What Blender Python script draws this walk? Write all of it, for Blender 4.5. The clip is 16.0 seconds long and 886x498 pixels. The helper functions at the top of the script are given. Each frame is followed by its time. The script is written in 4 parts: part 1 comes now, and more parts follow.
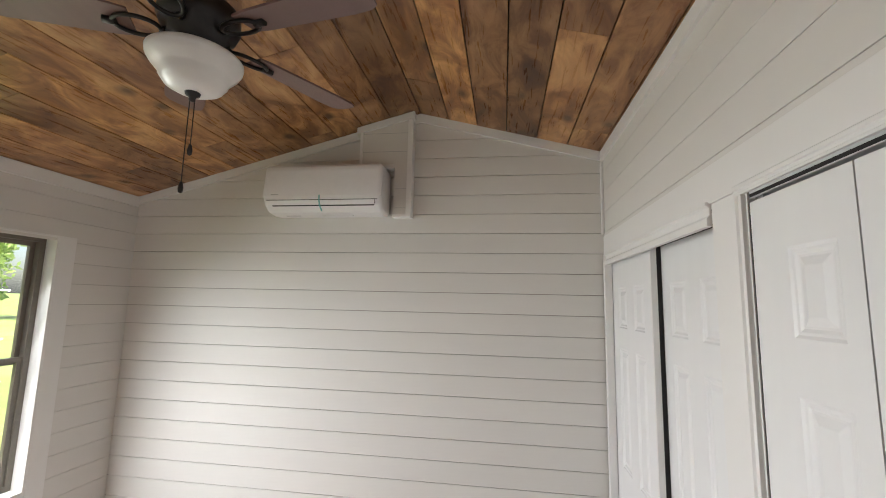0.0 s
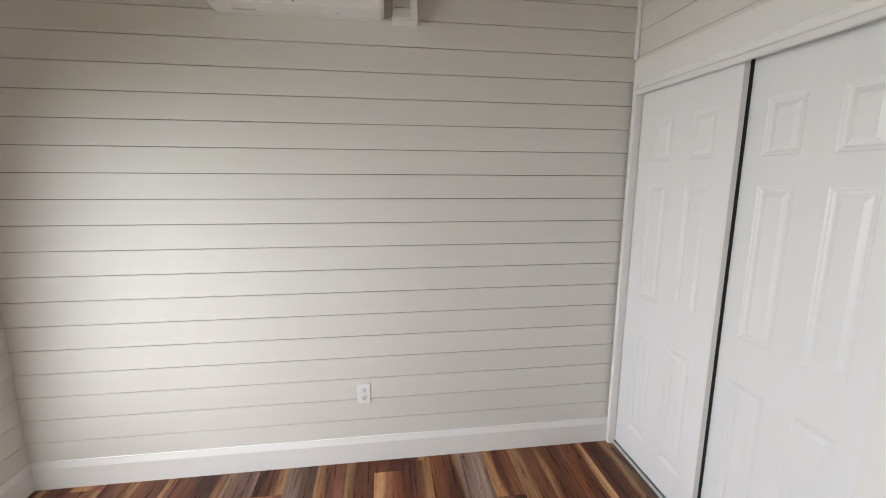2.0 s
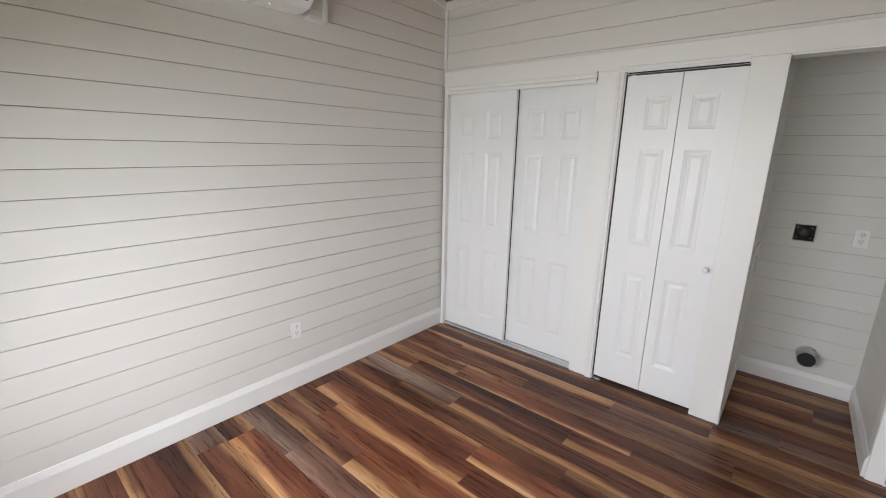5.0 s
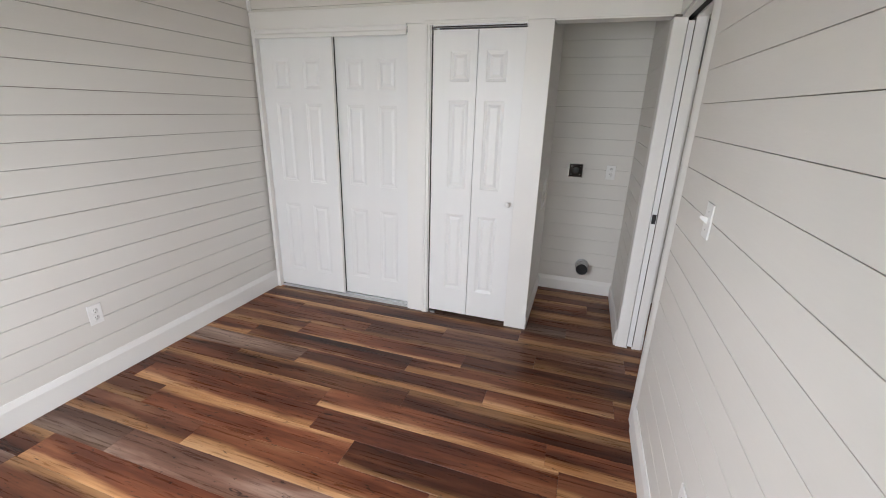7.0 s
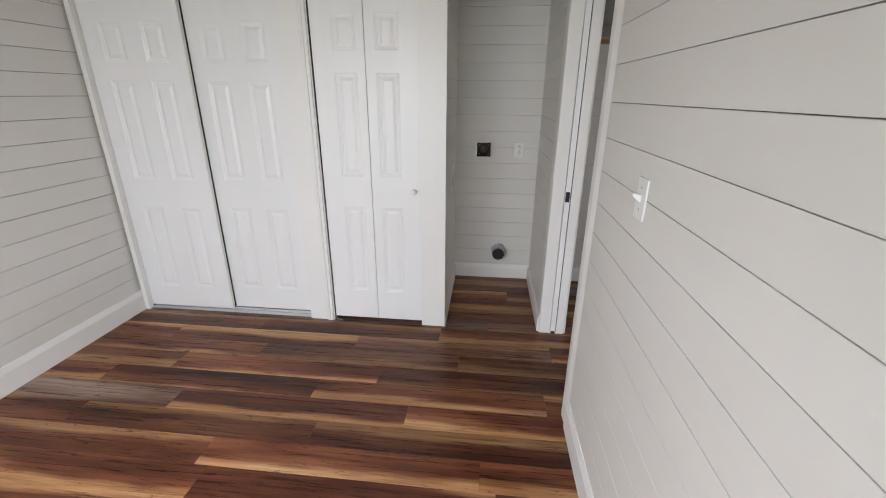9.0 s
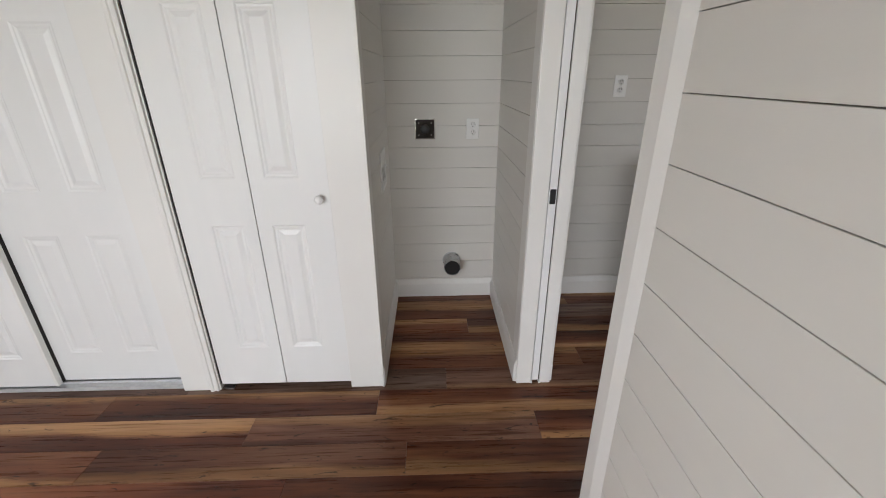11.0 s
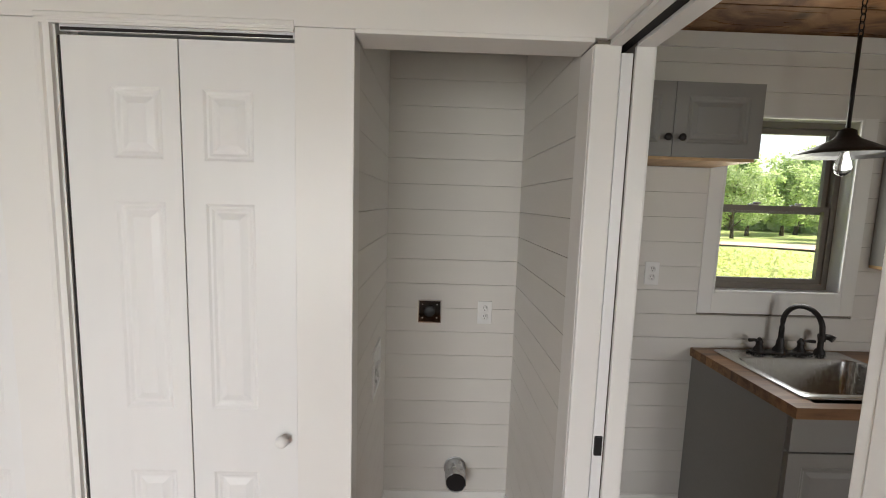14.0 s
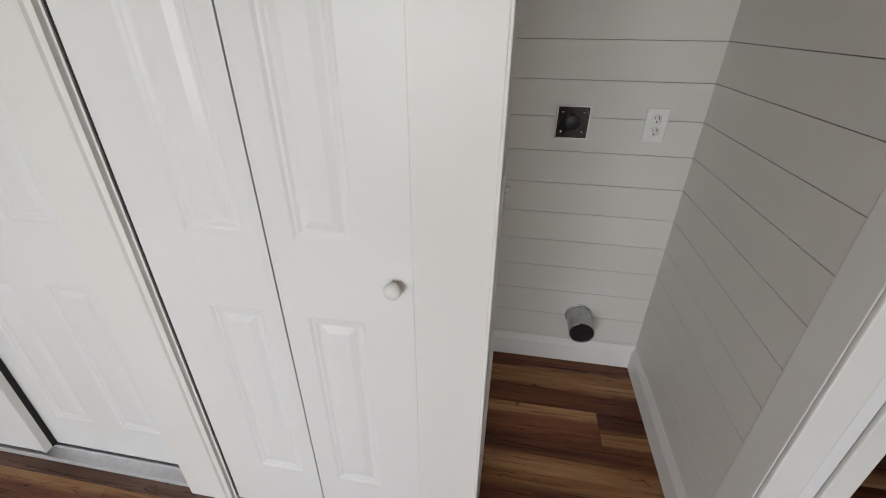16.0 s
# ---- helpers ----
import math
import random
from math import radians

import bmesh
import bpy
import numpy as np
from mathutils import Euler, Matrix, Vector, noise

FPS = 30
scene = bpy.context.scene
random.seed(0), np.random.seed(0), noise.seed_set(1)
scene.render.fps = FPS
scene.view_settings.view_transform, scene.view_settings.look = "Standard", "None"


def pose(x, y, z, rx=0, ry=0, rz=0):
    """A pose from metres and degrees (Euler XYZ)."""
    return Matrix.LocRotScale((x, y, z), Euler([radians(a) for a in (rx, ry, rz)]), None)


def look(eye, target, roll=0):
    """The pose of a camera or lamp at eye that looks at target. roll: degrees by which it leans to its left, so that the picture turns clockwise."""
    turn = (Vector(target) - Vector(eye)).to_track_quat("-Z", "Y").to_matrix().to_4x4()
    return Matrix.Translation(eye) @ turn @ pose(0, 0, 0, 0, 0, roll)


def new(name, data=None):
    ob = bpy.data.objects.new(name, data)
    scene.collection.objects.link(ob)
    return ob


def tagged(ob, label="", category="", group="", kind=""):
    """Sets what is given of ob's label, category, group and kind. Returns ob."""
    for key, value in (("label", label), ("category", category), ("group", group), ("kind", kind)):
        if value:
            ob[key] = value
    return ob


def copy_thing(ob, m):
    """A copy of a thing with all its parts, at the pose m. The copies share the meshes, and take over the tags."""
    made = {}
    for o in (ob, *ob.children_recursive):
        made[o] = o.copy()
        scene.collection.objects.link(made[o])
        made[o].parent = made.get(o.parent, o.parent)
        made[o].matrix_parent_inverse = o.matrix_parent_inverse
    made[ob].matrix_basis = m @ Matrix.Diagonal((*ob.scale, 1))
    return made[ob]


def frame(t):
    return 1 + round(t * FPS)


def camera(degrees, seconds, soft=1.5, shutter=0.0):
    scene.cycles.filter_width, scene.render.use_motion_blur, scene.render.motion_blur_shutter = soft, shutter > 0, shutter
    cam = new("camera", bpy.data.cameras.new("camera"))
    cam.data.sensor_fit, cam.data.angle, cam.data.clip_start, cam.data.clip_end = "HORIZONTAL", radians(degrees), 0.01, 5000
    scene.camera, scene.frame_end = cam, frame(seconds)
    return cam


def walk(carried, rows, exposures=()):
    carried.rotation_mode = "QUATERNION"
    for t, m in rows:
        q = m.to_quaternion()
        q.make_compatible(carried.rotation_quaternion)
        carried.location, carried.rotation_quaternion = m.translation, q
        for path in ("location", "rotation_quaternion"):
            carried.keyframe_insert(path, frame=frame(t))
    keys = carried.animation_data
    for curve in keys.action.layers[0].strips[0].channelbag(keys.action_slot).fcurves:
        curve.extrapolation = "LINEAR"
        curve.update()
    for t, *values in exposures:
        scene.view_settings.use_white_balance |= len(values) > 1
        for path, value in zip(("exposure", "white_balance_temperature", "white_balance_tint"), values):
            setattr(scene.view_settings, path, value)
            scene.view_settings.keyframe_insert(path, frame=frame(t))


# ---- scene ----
cam = camera(93.5, 16.0, soft=1.0)
PATH = [
    (0, (-0.005, 0.11, 1.794), (-0.293, 2.073, 2.049), 1.3),
    (0.5, (-0.144, 0.212, 1.779), (-0.32, 2.198, 1.943), 0.5),
    (1, (-0.341, 0.324, 1.751), (-0.404, 2.323, 1.765), 0.0),
    (1.5, (-0.528, 0.4, 1.674), (-0.425, 2.387, 1.479), -0.2),
    (2, (-0.755, 0.487, 1.6), (-0.477, 2.437, 1.258), 0.3),
    (2.5, (-1.025, 0.475, 1.598), (-0.526, 2.357, 1.138), 0.6),
    (3, (-1.346, 0.46, 1.614), (-0.584, 2.234, 1.092), 0.9),
    (3.2, (-1.434, 0.465, 1.593), (-0.574, 2.198, 1.085), 0.9),
    (5.3, (-2.28, 0.263, 1.609), (-0.743, 1.438, 1.103), 1.1),
    (5.5, (-2.302, 0.26, 1.61), (-0.733, 1.379, 1.076), 1.0),
    (6, (-2.301, 0.194, 1.588), (-0.642, 1.145, 1.001), 1.3),
    (6.5, (-2.281, 0.168, 1.577), (-0.543, 0.937, 0.955), 1.7),
    (7, (-2.27, 0.155, 1.566), (-0.469, 0.745, 0.928), 1.6),
    (7.5, (-2.261, 0.13, 1.58), (-0.418, 0.567, 0.938), 1.4),
    (8, (-2.218, 0.13, 1.581), (-0.348, 0.449, 0.947), 1.2),
    (8.5, (-2.12, 0.144, 1.573), (-0.244, 0.392, 0.924), 0.9),
    (9, (-1.926, 0.176, 1.51), (-0.061, 0.373, 0.814), 0.4),
    (9.2, (-1.816, 0.178, 1.491), (0.045, 0.348, 0.78), 0.2),
    (11.3, (-0.902, 0.179, 1.396), (0.937, 0.112, 0.613), -0.0),
    (11.5, (-0.816, 0.167, 1.4), (1.022, 0.092, 0.615), 0.3),
    (12, (-0.659, 0.136, 1.403), (1.204, 0.066, 0.68), 0.6),
    (12.5, (-0.601, 0.133, 1.456), (1.307, 0.083, 0.86), 1.0),
    (13, (-0.59, 0.147, 1.525), (1.36, 0.106, 1.08), 1.4),
    (13.5, (-0.591, 0.159, 1.59), (1.385, 0.118, 1.28), 1.7),
    (14, (-0.577, 0.198, 1.645), (1.41, 0.159, 1.424), 1.8),
    (14.5, (-0.517, 0.291, 1.652), (1.462, 0.28, 1.365), 1.0),
    (15, (-0.417, 0.339, 1.572), (1.52, 0.428, 1.081), 0.6),
    (15.5, (-0.243, 0.341, 1.478), (1.599, 0.557, 0.73), 0.6),
    (16, (-0.092, 0.41, 1.42), (1.632, 0.703, 0.450), 0.5),
]
walk(cam, [(t, look(eye, target, roll)) for t, eye, target, roll in PATH], exposures=[(0.0, 1.15, 6450, 12), (1.0, 1.13, 6400, 13), (2.5, 1.02, 6350, 12), (5.5, 1.00, 6300, 13), (9.0, 1.00, 6300, 13), (11.5, 0.98, 6450, 12), (12.5, 0.96, 6450, 12), (14.0, 1.04, 6700, 13), (15.0, 0.92, 6600, 12), (16.0, 0.92, 6400, 11)])

# ---- world, sun, large lights ----
world = bpy.data.worlds.new("World")
scene.world = world
world.use_nodes = True
wn = world.node_tree.nodes
sky = wn.new("ShaderNodeTexSky")
sky.sky_type = "NISHITA"
sky.sun_disc = False
sky.sun_elevation = radians(48)
sky.sun_rotation = radians(175)
sky.dust_density = 3.0
wn["Background"].inputs["Strength"].default_value = 0.15
world.node_tree.links.new(sky.outputs[0], wn["Background"].inputs["Color"])

sun_data = bpy.data.lights.new("sun", "SUN")
sun_data.energy, sun_data.angle, sun_data.color = 5.0, radians(8), (1, 0.95, 0.88)
sun = new("sun", sun_data)
sun.matrix_world = look((1, -12, 14), (0, 0, 0))


def window_light(name, eye, target, w, h, power, color, spread=math.pi):
    d = bpy.data.lights.new(name, "AREA")
    d.shape, d.size, d.size_y, d.energy, d.color = "RECTANGLE", w, h, power, color
    d.spread = spread
    ob = new(name, d)
    ob.matrix_world = look(eye, target)
    return ob


# sky light in the window openings; the kitchen's west opening is added, unseen
# (narrow bands that lean down, as skylight falls)
for zc0 in (0.86, 1.12, 1.38, 1.64, 1.90):
    window_light("sky_light_west", (-2.615, 1.27, zc0), (-1.60, 1.27, zc0 - 0.75), 1.55, 0.24, 5.3, (0.955, 0.985, 1.0), radians(150))
    # fill lamps in an invented opening, to brighten the kitchen
    window_light("added_light_kitchen_west", (-2.625, -2.2, zc0), (-1.625, -2.2, zc0 - 0.8), 1.04, 0.24, 2.5, (0.97, 0.99, 1.0), radians(150))
window_light("sky_light_kitchen", (1.488, -1.548, 1.68), (0, -1.548, 1.68), 0.60, 0.80, 3.2, (0.97, 1.0, 0.95))


# ---- materials ----
def mat_base(name):
    m = bpy.data.materials.new(name)
    m.use_nodes = True
    nt = m.node_tree
    return m, nt, nt.nodes["Principled BSDF"]


def lnk(nt, a, b):
    nt.links.new(a, b)


def coords(nt, scale=(1, 1, 1), shift=True, island=False):
    """Object coordinates, stretched, and shifted for each piece."""
    tc = nt.nodes.new("ShaderNodeTexCoord")
    mp = nt.nodes.new("ShaderNodeMapping")
    mp.inputs["Scale"].default_value = scale
    lnk(nt, tc.outputs["Object"], mp.inputs["Vector"])
    rnd = None
    if shift:
        if island:
            rnd = nt.nodes.new("ShaderNodeNewGeometry").outputs["Random Per Island"]
        else:
            rnd = nt.nodes.new("ShaderNodeObjectInfo").outputs["Random"]
        mul = nt.nodes.new("ShaderNodeMath")
        mul.operation = "MULTIPLY"
        mul.inputs[1].default_value = 57.0
        lnk(nt, rnd, mul.inputs[0])
        add = nt.nodes.new("ShaderNodeVectorMath")
        add.operation = "ADD"
        lnk(nt, mp.outputs[0], add.inputs[0])
        lnk(nt, mul.outputs[0], add.inputs[1])
        return add.outputs[0], rnd
    return mp.outputs[0], rnd


def noise_tex(nt, vec, scale, detail=4, rough=0.6, dist=0.0):
    n = nt.nodes.new("ShaderNodeTexNoise")
    n.inputs["Scale"].default_value = scale
    n.inputs["Detail"].default_value = detail
    n.inputs["Roughness"].default_value = rough
    n.inputs["Distortion"].default_value = dist
    lnk(nt, vec, n.inputs["Vector"])
    return n.outputs["Fac"]


def ramp(nt, fac, stops):
    r = nt.nodes.new("ShaderNodeValToRGB")
    e = r.color_ramp.elements
    while len(e) < len(stops):
        e.new(0.5)
    for el, (p, c) in zip(e, stops):
        el.position = p
        el.color = (*c, 1) if len(c) == 3 else c
    lnk(nt, fac, r.inputs["Fac"])
    return r.outputs["Color"]


def mixc(nt, fac, a, b, mode="MIX"):
    m = nt.nodes.new("ShaderNodeMix")
    m.data_type, m.blend_type = "RGBA", mode
    for sock, v in ((m.inputs[0], fac), (m.inputs[6], a), (m.inputs[7], b)):
        if isinstance(v, (int, float)):
            sock.default_value = v
        elif isinstance(v, tuple):
            sock.default_value = (*v, 1)
        else:
            lnk(nt, v, sock)
    return m.outputs[2]


def bump(nt, bsdf, h, strength, distance=0.01):
    b = nt.nodes.new("ShaderNodeBump")
    b.inputs["Strength"].default_value = strength
    b.inputs["Distance"].default_value = distance
    lnk(nt, h, b.inputs["Height"])
    lnk(nt, b.outputs[0], bsdf.inputs["Normal"])


def g(v):
    return (v, v, v)


def painted(name, col, rough=0.45, vary=0.05, grain=(1, 1, 1), bumps=0.08):
    m, nt, b = mat_base(name)
    v, rnd = coords(nt, grain)
    big = noise_tex(nt, v, 1.6, 3)
    fine = noise_tex(nt, v, 60, 5)
    lo = tuple(c * (1 - vary) for c in col)
    hi = tuple(min(1, c * (1 + vary)) for c in col)
    c1 = ramp(nt, big, [(0.3, lo), (0.7, hi)])
    tone = ramp(nt, rnd, [(0, g(0.975)), (1, g(1.0))])
    lnk(nt, mixc(nt, 1.0, c1, tone, "MULTIPLY"), b.inputs["Base Color"])
    lnk(nt, ramp(nt, fine, [(0.3, g(rough - 0.06)), (0.7, g(rough + 0.08))]), b.inputs["Roughness"])
    bump(nt, b, fine, bumps, 0.004)
    return m


def metal(name, col, rough, metallic=1.0, brushed=(1, 1, 1)):
    m, nt, b = mat_base(name)
    v, rnd = coords(nt, brushed, shift=False)
    n = noise_tex(nt, v, 40, 4)
    b.inputs["Metallic"].default_value = metallic
    lnk(nt, ramp(nt, n, [(0.3, tuple(c * 0.85 for c in col)), (0.7, col)]), b.inputs["Base Color"])
    lnk(nt, ramp(nt, n, [(0.3, g(max(0.03, rough - 0.07))), (0.7, g(rough + 0.07))]), b.inputs["Roughness"])
    return m


def plain(name, col, rough=0.5):
    m, nt, b = mat_base(name)
    v, rnd = coords(nt, shift=False)
    n = noise_tex(nt, v, 25, 3)
    lnk(nt, ramp(nt, n, [(0.3, tuple(c * 0.975 for c in col)), (0.7, col)]), b.inputs["Base Color"])
    b.inputs["Roughness"].default_value = rough
    return m


def mathn(nt, op, a, b=0.0, c=0.0):
    n = nt.nodes.new("ShaderNodeMath")
    n.operation = op
    for sock, v in zip(n.inputs, (a, b, c)):
        if isinstance(v, (int, float)):
            sock.default_value = v
        else:
            lnk(nt, v, sock)
    return n.outputs[0]


def floor_wood():
    """Rustic vinyl plank: red-brown heartwood, a tan sapwood band along an edge, some weathered grey planks."""
    m, nt, b = mat_base("vinyl_plank")
    v, rnd = coords(nt, (5.5, 0.50, 1))
    streak = noise_tex(nt, v, 1.7, 4, 0.58, 0.3)
    v2, _ = coords(nt, (30, 1.1, 1))
    grain = noise_tex(nt, v2, 2.4, 6, 0.68, 0.35)
    v3, _ = coords(nt, (15, 3.0, 1))
    knots = noise_tex(nt, v3, 3.2, 5, 0.64, 1.2)
    v4, _ = coords(nt, (1.2, 0.55, 1))
    wander = noise_tex(nt, v4, 1.6, 3, 0.55)
    r2 = noise_tex(nt, rnd, 31.0, 0)
    r3 = noise_tex(nt, rnd, 77.0, 0)
    heart = ramp(nt, streak, [(0.28, (0.036, 0.011, 0.006)), (0.43, (0.092, 0.027, 0.0130)), (0.55, (0.168, 0.056, 0.025)),
                              (0.70, (0.245, 0.105, 0.050))])
    sap = ramp(nt, streak, [(0.28, (0.25, 0.105, 0.038)), (0.5, (0.38, 0.195, 0.085)), (0.72, (0.52, 0.310, 0.160))])
    # weathered grey; the lightest stop also paints in the planks' glossy reflection
    grey = ramp(nt, streak, [(0.3, (0.060, 0.026, 0.017)), (0.5, (0.135, 0.072, 0.050)), (0.72, (0.34, 0.245, 0.195))])
    tc = nt.nodes.new("ShaderNodeTexCoord")
    sp = nt.nodes.new("ShaderNodeSeparateXYZ")
    lnk(nt, tc.outputs["Object"], sp.inputs[0])
    across = mathn(nt, "MULTIPLY", sp.outputs["X"], 6.5)
    side = mathn(nt, "SIGN", mathn(nt, "SUBTRACT", r3, 0.53))
    edge = mathn(nt, "MULTIPLY", across, side)
    edge = mathn(nt, "ADD", edge, mathn(nt, "MULTIPLY", mathn(nt, "SUBTRACT", wander, 0.5), 0.95))
    edge = mathn(nt, "ADD", edge, mathn(nt, "MULTIPLY", mathn(nt, "SUBTRACT", r2, 0.5), 1.1))
    edge = mathn(nt, "ADD", edge, mathn(nt, "MULTIPLY", mathn(nt, "SUBTRACT", grain, 0.5), 0.16))
    base = mixc(nt, ramp(nt, edge, [(0.15, g(0)), (0.33, g(0.95))]), heart, sap)
    base = mixc(nt, ramp(nt, rnd, [(0.76, g(0)), (0.83, g(0.9))]), base, grey)
    base = mixc(nt, 1.0, base, ramp(nt, noise_tex(nt, rnd, 53.0, 0), [(0.34, g(0.62)), (0.66, g(1.22))]), "MULTIPLY")
    base = mixc(nt, 0.9, base, ramp(nt, grain, [(0.30, g(0.46)), (0.5, g(0.94)), (0.70, g(1.18))]), "MULTIPLY")
    base = mixc(nt, 0.85, base, ramp(nt, knots, [(0.330, g(0.10)), (0.385, g(1.0))]), "MULTIPLY")
    lnk(nt, base, b.inputs["Base Color"])
    lnk(nt, ramp(nt, grain, [(0.3, g(0.24)), (0.7, g(0.36))]), b.inputs["Roughness"])
    b.inputs["Specular IOR Level"].default_value = 0.26
    bump(nt, b, knots, 0.22, 0.002)
    return m


def ceiling_wood():
    m, nt, b = mat_base("stained_pine")
    v, rnd = coords(nt, (3.4, 1.5, 3.4), island=True)
    cloud = noise_tex(nt, v, 2.3, 5, 0.60, 1.0)
    v2, _ = coords(nt, (22, 1.6, 22), island=True)
    grain = noise_tex(nt, v2, 2.4, 6, 0.6, 0.5)
    v3, _ = coords(nt, (6, 4.5, 6), island=True)
    vor = nt.nodes.new("ShaderNodeTexVoronoi")
    vor.inputs["Scale"].default_value = 0.8
    lnk(nt, v3, vor.inputs["Vector"])
    base = ramp(nt, cloud, [(0.26, (0.135, 0.066, 0.034)), (0.42, (0.275, 0.128, 0.052)), (0.58, (0.520, 0.290, 0.130)), (0.75, (0.70, 0.45, 0.230))])
    tone = ramp(nt, noise_tex(nt, rnd, 23.0, 0), [(0.36, (0.56, 0.53, 0.52)), (0.5, (0.92, 0.88, 0.84)), (0.64, (1.30, 1.26, 1.10))])
    base = mixc(nt, 1.0, base, tone, "MULTIPLY")
    gr = ramp(nt, grain, [(0.30, g(0.80)), (0.52, g(1.0)), (0.72, g(1.08))])
    base = mixc(nt, 0.7, base, gr, "MULTIPLY")
    kn = ramp(nt, vor.outputs["Distance"], [(0.07, g(0.12)), (0.13, g(0.50)), (0.22, g(1.0))])
    base = mixc(nt, 0.8, base, kn, "MULTIPLY")
    lnk(nt, base, b.inputs["Base Color"])
    lnk(nt, ramp(nt, grain, [(0.3, g(0.24)), (0.7, g(0.38))]), b.inputs["Roughness"])
    bump(nt, b, grain, 0.2, 0.003)
    return m


def butcher_block():
    m, nt, b = mat_base("butcher_block")
    v, rnd = coords(nt, (14, 1.2, 14))
    n = noise_tex(nt, v, 2.2, 5, 0.6, 0.4)
    base = ramp(nt, n, [(0.3, (0.16, 0.075, 0.032)), (0.55, (0.30, 0.155, 0.068)), (0.75, (0.40, 0.235, 0.115))])
    tone = ramp(nt, rnd, [(0, g(0.6)), (1, g(1.15))])
    lnk(nt, mixc(nt, 1.0, base, tone, "MULTIPLY"), b.inputs["Base Color"])
    b.inputs["Roughness"].default_value = 0.38
    bump(nt, b, n, 0.05, 0.002)
    return m


def glassy(name):
    m, nt, b = mat_base(name)
    b.inputs["Base Color"].default_value = (0.96, 0.98, 0.97, 1)
    b.inputs["Roughness"].default_value = 0.0
    b.inputs["IOR"].default_value = 1.45
    b.inputs["Transmission Weight"].default_value = 1.0
    return m


def grassy(name, lo, hi, scale):
    m, nt, b = mat_base(name)
    v, rnd = coords(nt, shift=False)
    n1 = noise_tex(nt, v, scale, 6)
    n2 = noise_tex(nt, v, scale * 14, 4)
    c = ramp(nt, n1, [(0.3, lo), (0.7, hi)])
    lnk(nt, mixc(nt, 0.5, c, ramp(nt, n2, [(0.3, g(0.5)), (0.7, g(1.2))]), "MULTIPLY"), b.inputs["Base Color"])
    b.inputs["Roughness"].default_value = 0.8
    return m


def leafy(name, lo, hi):
    m, nt, b = mat_base(name)
    rnd = nt.nodes.new("ShaderNodeNewGeometry").outputs["Random Per Island"]
    col = ramp(nt, rnd, [(0, lo), (1, hi)])
    lnk(nt, col, b.inputs["Base Color"])
    b.inputs["Roughness"].default_value = 0.55
    tr = nt.nodes.new("ShaderNodeBsdfTranslucent")
    lnk(nt, col, tr.inputs["Color"])
    add = nt.nodes.new("ShaderNodeMixShader")
    add.inputs[0].default_value = 0.55
    lnk(nt, b.outputs[0], add.inputs[1])
    lnk(nt, tr.outputs[0], add.inputs[2])
    lnk(nt, add.outputs[0], nt.nodes["Material Output"].inputs["Surface"])
    return m


WHITE = painted("white_paint", (0.71, 0.69, 0.65), 0.46, 0.02, (0.3, 1, 3))
TRIM = painted("white_trim_paint", (0.81, 0.80, 0.775), 0.38, 0.015, bumps=0.03)
DOORW = painted("white_door_paint", (0.810, 0.812, 0.805), 0.38, 0.012, (6, 6, 0.3), 0.03)
FLOORW = floor_wood()
CEILW = ceiling_wood()
BLOCK = butcher_block()
GAP = plain("shadow_gap_backing", (0.22, 0.19, 0.16), 0.8)
SUBFLOOR = plain("dark_subfloor", (0.03, 0.02, 0.015), 0.8)
GREYCAB = painted("grey_cabinet_paint", (0.245, 0.240, 0.225), 0.42, 0.03)
RAWPLY = painted("raw_birch_ply", (0.50, 0.32, 0.16), 0.55, 0.12, (2, 12, 12))
BRONZE = metal("bronze_window_frame", (0.21, 0.185, 0.155), 0.42, 0.2)
BLACKM = metal("matte_black_metal", (0.022, 0.019, 0.018), 0.38, 0.25)
STEEL = metal("stainless_steel", (0.62, 0.62, 0.61), 0.24, 1.0, (1, 30, 1))
GALV = metal("galvanised_steel", (0.55, 0.56, 0.57), 0.30)
# bright box steel, its dark reflection put into the base colour
DARKST = metal("dark_reflection_steel", (0.060, 0.057, 0.055), 0.08, 1.0)
ALU = metal("white_aluminium", (0.72, 0.73, 0.74), 0.35, 0.4)
CHROME = metal("chrome", (0.75, 0.75, 0.75), 0.12)
BLACKP = plain("black_plastic", (0.012, 0.012, 0.013), 0.4)
DARK = plain("dark_slot_and_shade", (0.015, 0.013, 0.012), 0.8)
WPLAST = plain("white_plastic", (0.83, 0.83, 0.815), 0.28)
ACW = plain("white_appliance_plastic", (0.84, 0.83, 0.83), 0.30)
BLADE = painted("mauve_brown_blade", (0.180, 0.108, 0.098), 0.42, 0.08, (8, 1, 1))
FROST = plain("frosted_glass_bowl", (0.80, 0.79, 0.76), 0.30)
TAPE = plain("teal_tape", (0.16, 0.45, 0.43), 0.5)
GLASS = glassy("window_glass")
GRASS = grassy("grass", (0.20, 0.31, 0.06), (0.42, 0.44, 0.14), 0.30)
DIRT = grassy("dirt", (0.42, 0.27, 0.17), (0.60, 0.45, 0.32), 0.5)
BARK = grassy("bark", (0.05, 0.035, 0.025), (0.13, 0.10, 0.07), 4.0)
LEAF = leafy("leaves", (0.30, 0.43, 0.13), (0.56, 0.66, 0.30))
TALLGRASS = leafy("tall_grass", (0.40, 0.48, 0.14), (0.62, 0.62, 0.26))
DUSTW = plain("light_grey_plastic", (0.45, 0.45, 0.45), 0.5)


